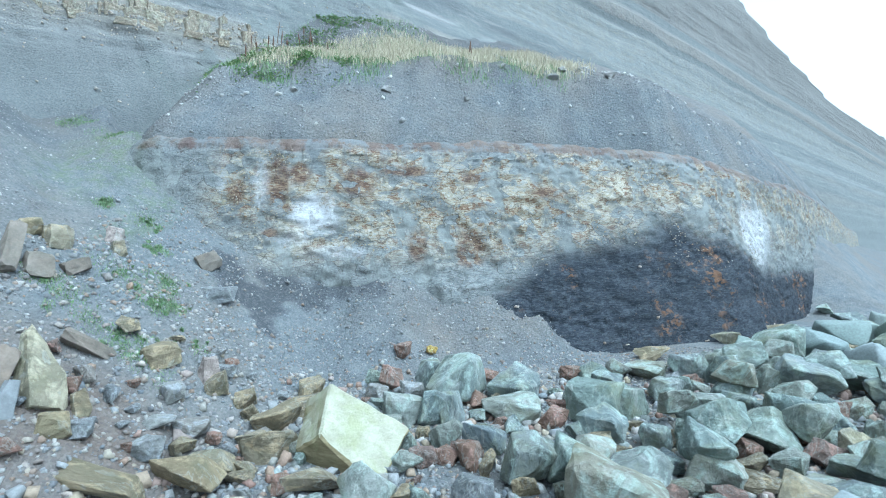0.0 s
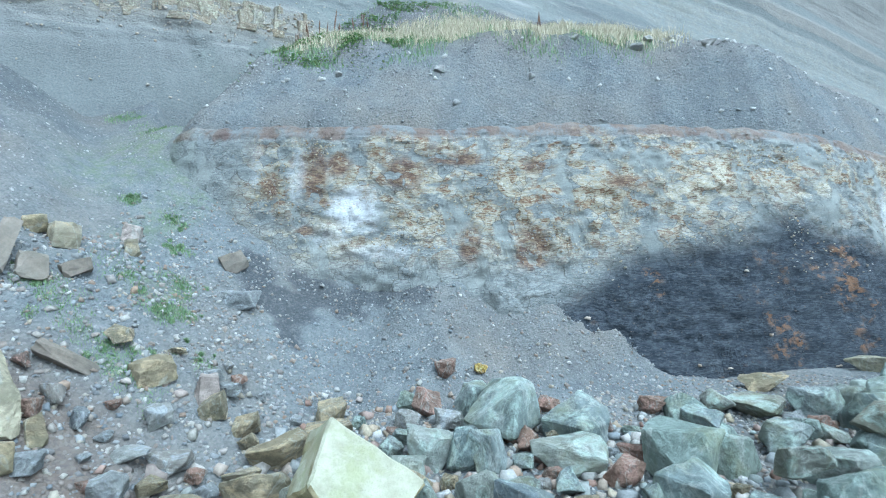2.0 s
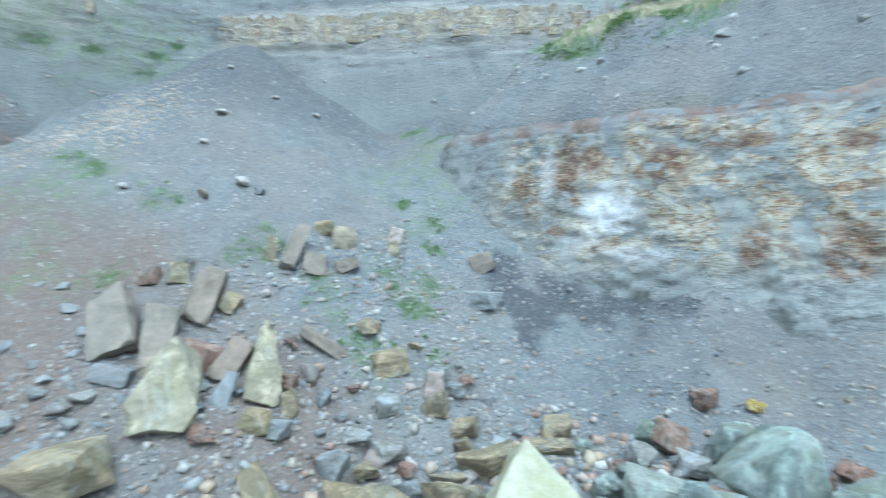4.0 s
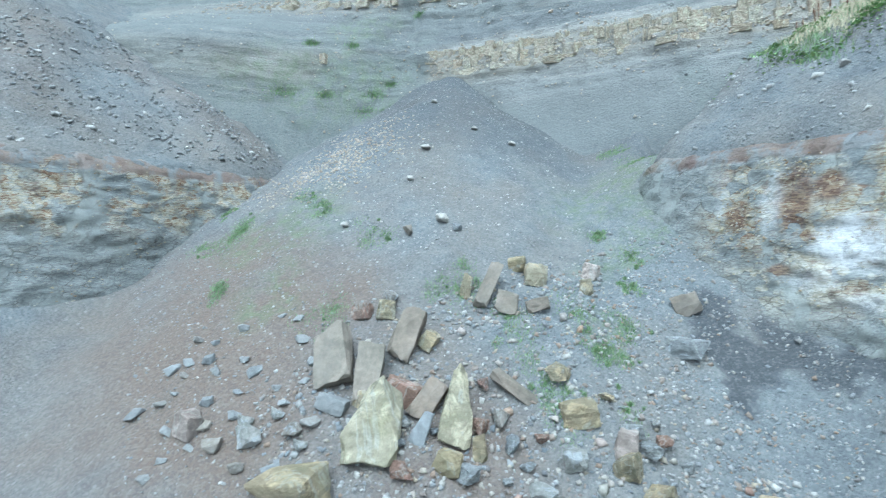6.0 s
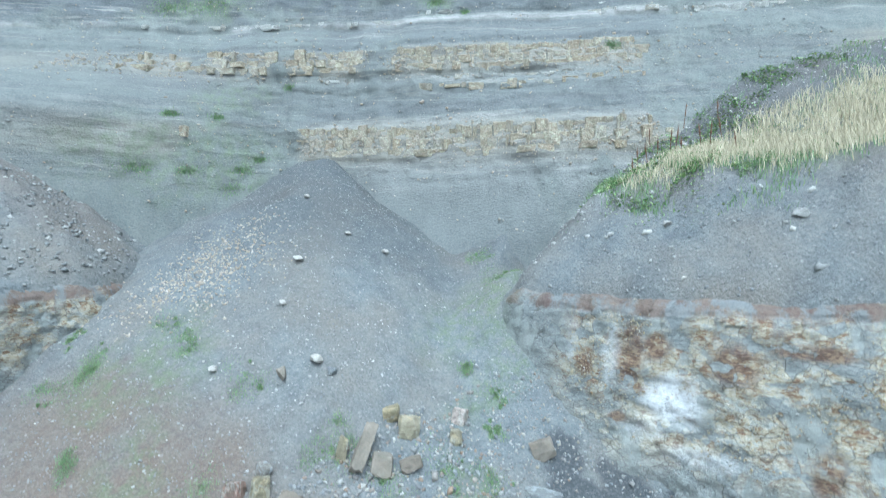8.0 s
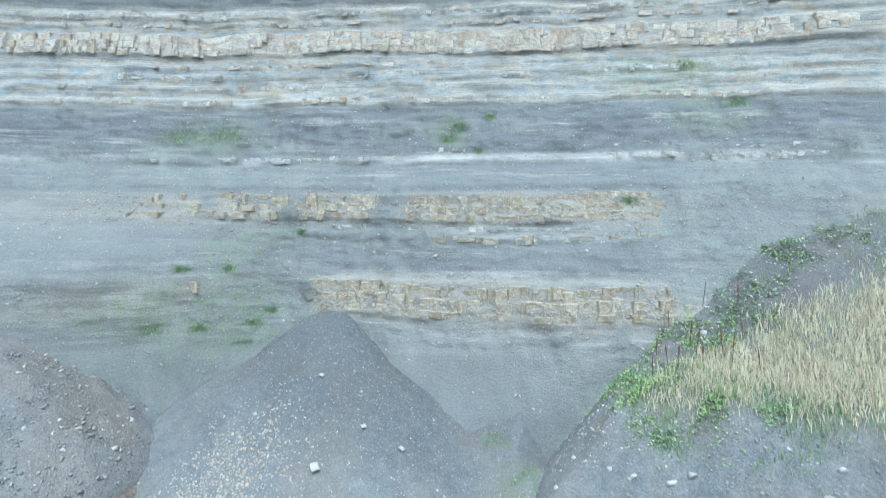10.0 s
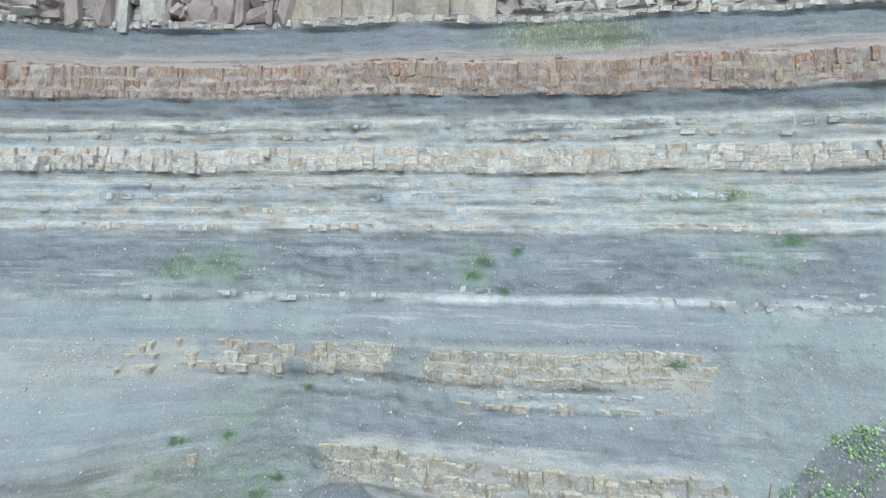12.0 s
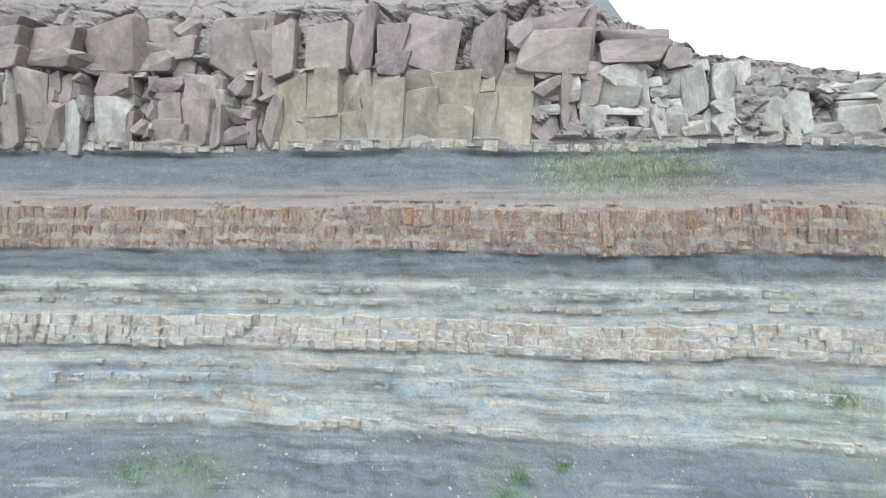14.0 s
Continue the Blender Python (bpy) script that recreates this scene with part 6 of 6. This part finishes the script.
def great_blocks():
    """Massive jointed sandstone along the cliff's upper wall."""
    top = tagged(new("rock_wall", None), "massive grey-brown jointed sandstone")
    top.parent = cliff
    shapes = [chipped_block("sandstone_block", 700 + k, CLIFF_BLOCK, skew=0.19) for k in range(14)]
    panels = [chipped_block("sandstone_block", 760 + k, WALL_PANEL, (0.02, 0.04, 0.2), skew=0.13) for k in range(6)]
    pale = [chipped_block("sandstone_block", 780 + k, WALL_PALE_HAZED, skew=0.16) for k in range(6)]
    rnd = random.Random(77)

    def block(kind, u, z, wide, tall, proud, turn, tip):
        v = wall_v(u, z) + 0.8 - proud * (0.6 if u > 0 else 1.0)
        ob = new("sandstone_block", rnd.choice(kind))
        ob.parent = top
        ob.matrix_basis = pose(CU[0] * u + CV[0] * v, CU[1] * u + CV[1] * v, z, rnd.uniform(-tip, tip), rnd.uniform(-tip, tip), 40 + rnd.uniform(-turn, turn)) @ Matrix.Diagonal((wide, 1.7, tall, 1))

    def crest_at(u):
        return float(cliff_top(np.array([u]))[0])

    # lower tier: a broken stack of upright blocks, then the smooth yellow wall, then paler blocks with haze in their
    # colour
    u = -28.0
    while u < 15:
        panel = -12.4 < u < -3.2
        w = rnd.uniform(0.35, 1.5) if panel else rnd.choice((0.35, 0.55, 0.8, 1.1)) * rnd.uniform(0.8, 1.2)
        uc, z = u + w / 2, 30.5 + rnd.uniform(-0.05, 0.1)
        u += w
        roof = min(33.3, crest_at(uc) - 0.4)
        step = 0.14 if panel else rnd.uniform(0.12, 0.4)
        while z < roof - 0.3:
            h = min(rnd.choice((0.7, 1.4, 2.2) if panel else (0.3, 0.5, 0.9, 1.4)) * rnd.uniform(0.8, 1.2), roof - z)
            if panel:
                block(panels, uc, z + h / 2, w * 1.12, h * 1.08, step + rnd.uniform(0, 0.07), 4, 3)
            elif rnd.random() < 0.85:
                block(pale if uc > 0.5 or rnd.random() < 0.16 else shapes, uc, z + h / 2, w * rnd.uniform(1.1, 1.3), h * rnd.uniform(1.1, 1.3), step + rnd.uniform(-0.08, 0.1), 11, 6)
            z += h
    # thin broken bed between the tiers
    u = -24.0
    while u < -1:
        w = rnd.uniform(0.15, 0.5)
        if rnd.random() < 0.6:
            block(panels if rnd.random() < 0.6 else pale, u + w / 2, 33.38 + rnd.uniform(-0.06, 0.06), w, rnd.uniform(0.12, 0.26), rnd.uniform(0.1, 0.3), 6, 3)
        u += w
    # upper tier: large pillars that overhang, with open joints between
    u = -27.0
    while u < 3:
        w = rnd.choice((0.5, 0.8, 1.1, 1.9)) * rnd.uniform(0.85, 1.15)
        uc, z = u + w / 2, 33.4 + rnd.uniform(-0.25, 0.2)
        u += w + rnd.choice((0.02, 0.05, 0.25))
        crest = min(35.5 + rnd.uniform(-0.6, 0.4), crest_at(uc) - 0.5)
        step = rnd.uniform(0.28, 0.55)
        while z < crest - 0.3:
            h = min(rnd.choice((0.7, 1.5, 2.3)) * rnd.uniform(0.85, 1.2), crest - z)
            if rnd.random() < 0.94:
                block(shapes, uc, z + h / 2, w * rnd.uniform(1.1, 1.25), h * 1.15, step + rnd.uniform(-0.08, 0.08), 12, 5)
            z += h


great_blocks()


# ---- plants ----
def leaf_material(name, tones):
    s = Shade(name, 0.7, 0.2)
    g = s.n.new("ShaderNodeNewGeometry").outputs["Random Per Island"]
    c = s.ramp(g, [(i / (len(tones) - 1), t) for i, t in enumerate(tones)])
    s.bsdf.inputs["Subsurface Weight"].default_value = 0.0
    return s.done(s.mix(0.25, c, s.ramp(s.noise(6, 4), [(0.3, 0.3), (0.7, 0.7)]), "OVERLAY"))


STRAW = leaf_material("dry_grass", [(0.56, 0.5, 0.37), (0.66, 0.6, 0.45), (0.47, 0.43, 0.29), (0.62, 0.56, 0.42)])
GREEN = leaf_material("green_grass", [(0.17, 0.28, 0.14), (0.23, 0.34, 0.17), (0.15, 0.25, 0.13), (0.31, 0.35, 0.19)])
SAGE = leaf_material("faded_green_grass", [(0.4, 0.42, 0.3), (0.48, 0.48, 0.36), (0.35, 0.39, 0.27), (0.52, 0.5, 0.38)])
DOCK = leaf_material("broad_leaves", [(0.19, 0.34, 0.13), (0.27, 0.44, 0.17), (0.15, 0.26, 0.12), (0.41, 0.48, 0.2), (0.22, 0.37, 0.15)])
STALK = leaf_material("dead_stalk", [(0.13, 0.075, 0.05), (0.17, 0.1, 0.06)])


def strips(name, base, height, width, lean, mat, parent, label, seed, category=""):
    """Blades: three-step tapering strips, joined in one mesh of kind stuff."""
    rng = np.random.default_rng(seed)
    n = len(base)
    a = rng.uniform(0, 6.283, n)
    side = np.stack([np.cos(a), np.sin(a), 0 * a], 1)
    b = rng.uniform(0, 6.283, n)
    bend = np.stack([np.cos(b), np.sin(b), 0 * b], 1) * (lean * height * rng.uniform(0.2, 1.2, n))[:, None]
    pts = []
    for t, w in ((0.0, 1.0), (0.55, 0.75), (1.0, 0.12)):
        c = base + bend * t * t + np.stack([0 * a, 0 * a, height * t * (1 - 0.25 * lean * t)], 1)
        pts += [c - side * (width * w / 2)[:, None], c + side * (width * w / 2)[:, None]]
    co = np.stack(pts, 1)
    quads = (np.array([(0, 1, 3, 2), (2, 3, 5, 4)])[None] + 6 * np.arange(n)[:, None, None]).reshape(-1, 4)
    me = bpy.data.meshes.new(name)
    me.vertices.add(6 * n)
    me.vertices.foreach_set("co", co.astype(np.float32).ravel())
    me.loops.add(len(quads) * 4)
    me.loops.foreach_set("vertex_index", quads.astype(np.int32).ravel())
    me.polygons.add(len(quads))
    me.polygons.foreach_set("loop_start", np.arange(0, len(quads) * 4, 4, dtype=np.int32))
    me.update(calc_edges=True)
    me.materials.append(mat)
    ob = new(name, me)
    if parent:
        ob.parent = parent
    return tagged(ob, label, category, kind="stuff")


top, rng = on_slope(90000, -9, 7, 16, 29, 51, lambda x, y, d, z, r: r.uniform(0, 1, len(x)) < grass_area(x, y, d) * np.clip(0.55 + 0.8 * fbm(x * 0.6, y * 0.6, 0, 3, 93) + 0.4 * sstep(3, 4.5, d), 0.05, 1) * (0.2 + 0.8 * sstep(-6.8, -4.8, x - 0.2 * (y - 19))))
h = 0.2 + 0.28 * rng.beta(2, 2, len(top)) * np.clip(0.8 + 0.6 * fbm(top[:, 0], top[:, 1], 0, 2, 94), 0.4, 1.5)
strips("dry_grass", top, h, 0.014 + 0.012 * rng.random(len(top)), 0.45, STRAW, None, "tall straw-coloured dry grass on the bluff top", 52, "grass")
top, rng = on_slope(60000, -9.5, 7, 15.5, 29, 53, lambda x, y, d, z, r: r.uniform(0, 1, len(x)) < sstep(1.7, 2.6, d + set_back(x) * sstep(0, 2.2, d) + 0.4 * fbm(x, y, 0, 3, 95)) * (1 - sstep(3.6, 5.5, x)) * sstep(-9.0, -7.6, x) * (1 - 0.85 * sstep(3.0, 4.4, d + set_back(x))) * np.clip(0.5 + fbm(x * 0.8, y * 0.8, 0, 3, 96), 0, 1))
strips("green_grass", top, 0.1 + 0.22 * rng.random(len(top)), 0.016 + 0.01 * rng.random(len(top)), 0.6, GREEN, None, "short green grass at the edge of the bluff top", 54, "grass")


def leaves(name, base, size, mat, label, seed):
    """Broad leaves on short stems, each folded along its middle."""
    rng = np.random.default_rng(seed)
    n = len(base)
    a, t = rng.uniform(0, 6.283, n), rng.uniform(-0.2, 0.9, n)
    d = np.stack([np.cos(a) * np.cos(t), np.sin(a) * np.cos(t), np.sin(t)], 1)
    s = np.stack([-np.sin(a), np.cos(a), 0 * a], 1)
    up = np.cross(d, s)
    prof = [(0, 0, 0), (0.3, 0.34, 0.08), (0.7, 0.3, 0.06), (1.0, 0, -0.08), (0.7, -0.3, 0.06), (0.3, -0.34, 0.08), (0.5, 0, -0.02)]
    foot = base + np.stack([0 * a, 0 * a, rng.uniform(0.02, 0.14, n)], 1)
    co = np.stack([foot + size[:, None] * (d * p + s * q + up * r) for p, q, r in prof], 1)
    tris = (np.array([(0, 1, 6), (1, 2, 6), (2, 3, 6), (3, 4, 6), (4, 5, 6), (5, 0, 6)])[None] + 7 * np.arange(n)[:, None, None]).reshape(-1, 3)
    me = bpy.data.meshes.new(name)
    me.from_pydata(co.reshape(-1, 3).tolist(), [], tris.tolist())
    me.materials.append(mat)
    return tagged(new(name, me), label, "plants", kind="stuff")


def dock_weight(x, y, d):
    u, v = CU[0] * x + CU[1] * y, CV[0] * x + CV[1] * y
    border = np.exp(-((x + 7.6 - 0.33 * (y - 18) + 0.7 * fbm(x, y, 0, 3, 97)) / 1.8) ** 2) * sstep(17, 19, y) * (1 - 0.7 * sstep(24, 28, y))
    lip = 2.6 * np.exp(-(((x + 5.2) / 2.0) ** 2 + ((d - 3.1) / 0.75) ** 2))
    return np.maximum(border, lip) * np.clip(0.25 + 0.8 * fbm(x * 1.3, y * 1.3, 0, 3, 98), 0, 1)


dk, rng = on_slope(85000, -11, 0, 15.5, 29, 55, lambda x, y, d, z, r: (d > 1.2) & (r.uniform(0, 1, len(x)) < dock_weight(x, y, d)))
leaves("broad_leaved_weeds", dk, 0.035 + 0.075 * rng.random(len(dk)), DOCK, "green broad-leaved weeds on the bluff's shoulder", 56)


def dead_dock(x, y, z, tall, seed):
    rnd = random.Random(seed)
    plant = tagged(new("dead_dock", None), "dead brown dock stalk standing in grass", "plant", "dead docks on the bluff")
    plant.matrix_basis = pose(x, y, z - 0.03, rnd.uniform(-8, 8), rnd.uniform(-8, 8), rnd.uniform(0, 360))
    bm = bmesh.new()
    bmesh.ops.create_cone(bm, cap_ends=True, segments=6, radius1=0.014, radius2=0.007, depth=tall, matrix=Matrix.Translation((0, 0, tall / 2)))
    me = bpy.data.meshes.new("stem")
    bm.to_mesh(me)
    bm.free()
    bm = bmesh.new()
    rings = []
    for k in range(9):
        f = k / 8
        r = 0.024 * (math.sin(math.pi * min(1, 0.12 + 0.9 * f)) + 0.15) * rnd.uniform(0.6, 1.3)
        rings.append([bm.verts.new((r * math.cos(a) * rnd.uniform(0.7, 1.2), r * math.sin(a) * rnd.uniform(0.7, 1.2), tall * (0.5 + 0.5 * f))) for a in (0, 1.05, 2.1, 3.14, 4.2, 5.25)])
    for lo, hi in zip(rings[:-1], rings[1:]):
        for q in range(6):
            bm.faces.new((lo[q], lo[(q + 1) % 6], hi[(q + 1) % 6], hi[q]))
    head = bpy.data.meshes.new("seed_head")
    bm.to_mesh(head)
    bm.free()
    for name, m in (("stem", me), ("seed_head", head)):
        m.materials.append(STALK)
        new(name, m).parent = plant


rnd = random.Random(9)
for x, y in [(-6.9, 19.0), (-6.6, 19.4), (-6.2, 19.2), (-6.0, 19.9), (-5.6, 19.5), (-5.3, 20.2), (-4.9, 19.8), (-7.2, 19.8), (-6.5, 20.6), (-5.0, 21.0), (-4.2, 20.0), (-7.4, 21.0), (-6.8, 22.2), (0.9, 19.6), (1.1, 19.8), (-5.8, 22.6)]:
    dead_dock(x, y, float(spur_height(np.array([x]), np.array([y]))[0]), rnd.uniform(0.65, 1.05), int(100 * x))


def tuft(x, y, z, wide, tall, seed, count=800):
    rng = np.random.default_rng(seed)
    spots = rng.normal(0, 0.3 * wide, (9, 2)) * np.array([1.0, 0.7])
    spot, a = rng.integers(0, 9, count), rng.uniform(0, 6.283, count)
    r = wide * 0.42 * rng.random(9)[spot] * rng.random(count) ** 0.7
    base = np.stack([x + spots[spot, 0] + r * np.cos(a), y + spots[spot, 1] + r * np.sin(a), z + 0 * a], 1)
    g, _, _ = ground_height(base[:, 0], base[:, 1])
    base[:, 2] = np.where(np.abs(g - z) < wide, g, z)
    ob = strips("grass_tuft", base, tall * rng.uniform(0.4, 1.3, count), 0.007 + 0.008 * rng.random(count), 0.8, GREEN, None, "green grass tuft rooted in shale debris", seed, "grass")
    return tagged(ob, group="grass tufts on the debris")


for k, (x, y, w) in enumerate([(-5.65, 10.71, 0.36), (-5.63, 11.05, 0.49), (-4.86, 10.49, 0.42), (-5.51, 9.51, 0.52), (-5.32, 9.48, 0.53), (-8.12, 12.95, 0.28), (-6.61, 12.38, 0.26), (-6.38, 10.86, 0.63), (-5.95, 11.62, 0.37), (-11.33, 4.76, 0.36), (-13.4, 7.2, 0.70), (-12.52, 7.34, 0.46), (-14.06, 5.61, 0.63), (-13.72, 5.43, 0.46), (-14.05, 4.63, 0.54), (-15.55, 5.37, 0.32), (-10.39, 8.15, 0.54), (-9.48, 15.94, 0.64), (-11.08, 16.49, 0.49), (-9.04, 6.48, 0.58), (-8.19, 8.66, 0.55), (-7.29, 9.62, 0.28), (-6.64, 9.58, 0.59), (-8.15, 9.18, 0.52), (-7.07, 12.95, 0.39)]):
    tuft(x, y, ground_at(x, y), 1.6 * w, 0.075, 600 + k)
for k, (u, z, w) in enumerate([(-15.2, 18.9, 1.3), (-13.2, 19.0, 1.3), (-2.2, 19.2, 0.6), (-2.6, 18.6, 0.6), (-0.8, 19.6, 0.35), (-1.2, 18.0, 0.25), (-12.9, 10.6, 0.6), (-11.4, 10.6, 0.5), (-9.8, 10.7, 0.5), (-10.0, 9.9, 0.6), (-9.2, 11.2, 0.3), (-10.8, 12.9, 0.3),
                             (-8.4, 14.4, 0.3), (-12.2, 12.9, 0.35), (5.0, 15.7, 0.4), (7.6, 21.9, 0.7), (9.6, 20.1, 0.6), (-0.3, 29.3, 1.9), (1.4, 29.35, 2.2), (3.0, 29.2, 1.8)]):
    rng = np.random.default_rng(900 + k)
    n = (int(420 * w) + 80) * (1 if k < 17 else 4)
    uu, zz = u + rng.normal(0, w * 0.4, n), z + rng.normal(0, w * 0.22, n)
    px, py, pz = cliff_point(uu, zz)
    ob = strips("grass_tuft", np.stack([px, py, pz], 1), 0.08 + 0.14 * rng.random(n), 0.014 + 0.012 * rng.random(n), 0.9, GREEN if k < 17 else SAGE, None, "grass tuft rooted in the cliff face", 950 + k, "grass")
    tagged(ob, group="grass tufts on the cliff")
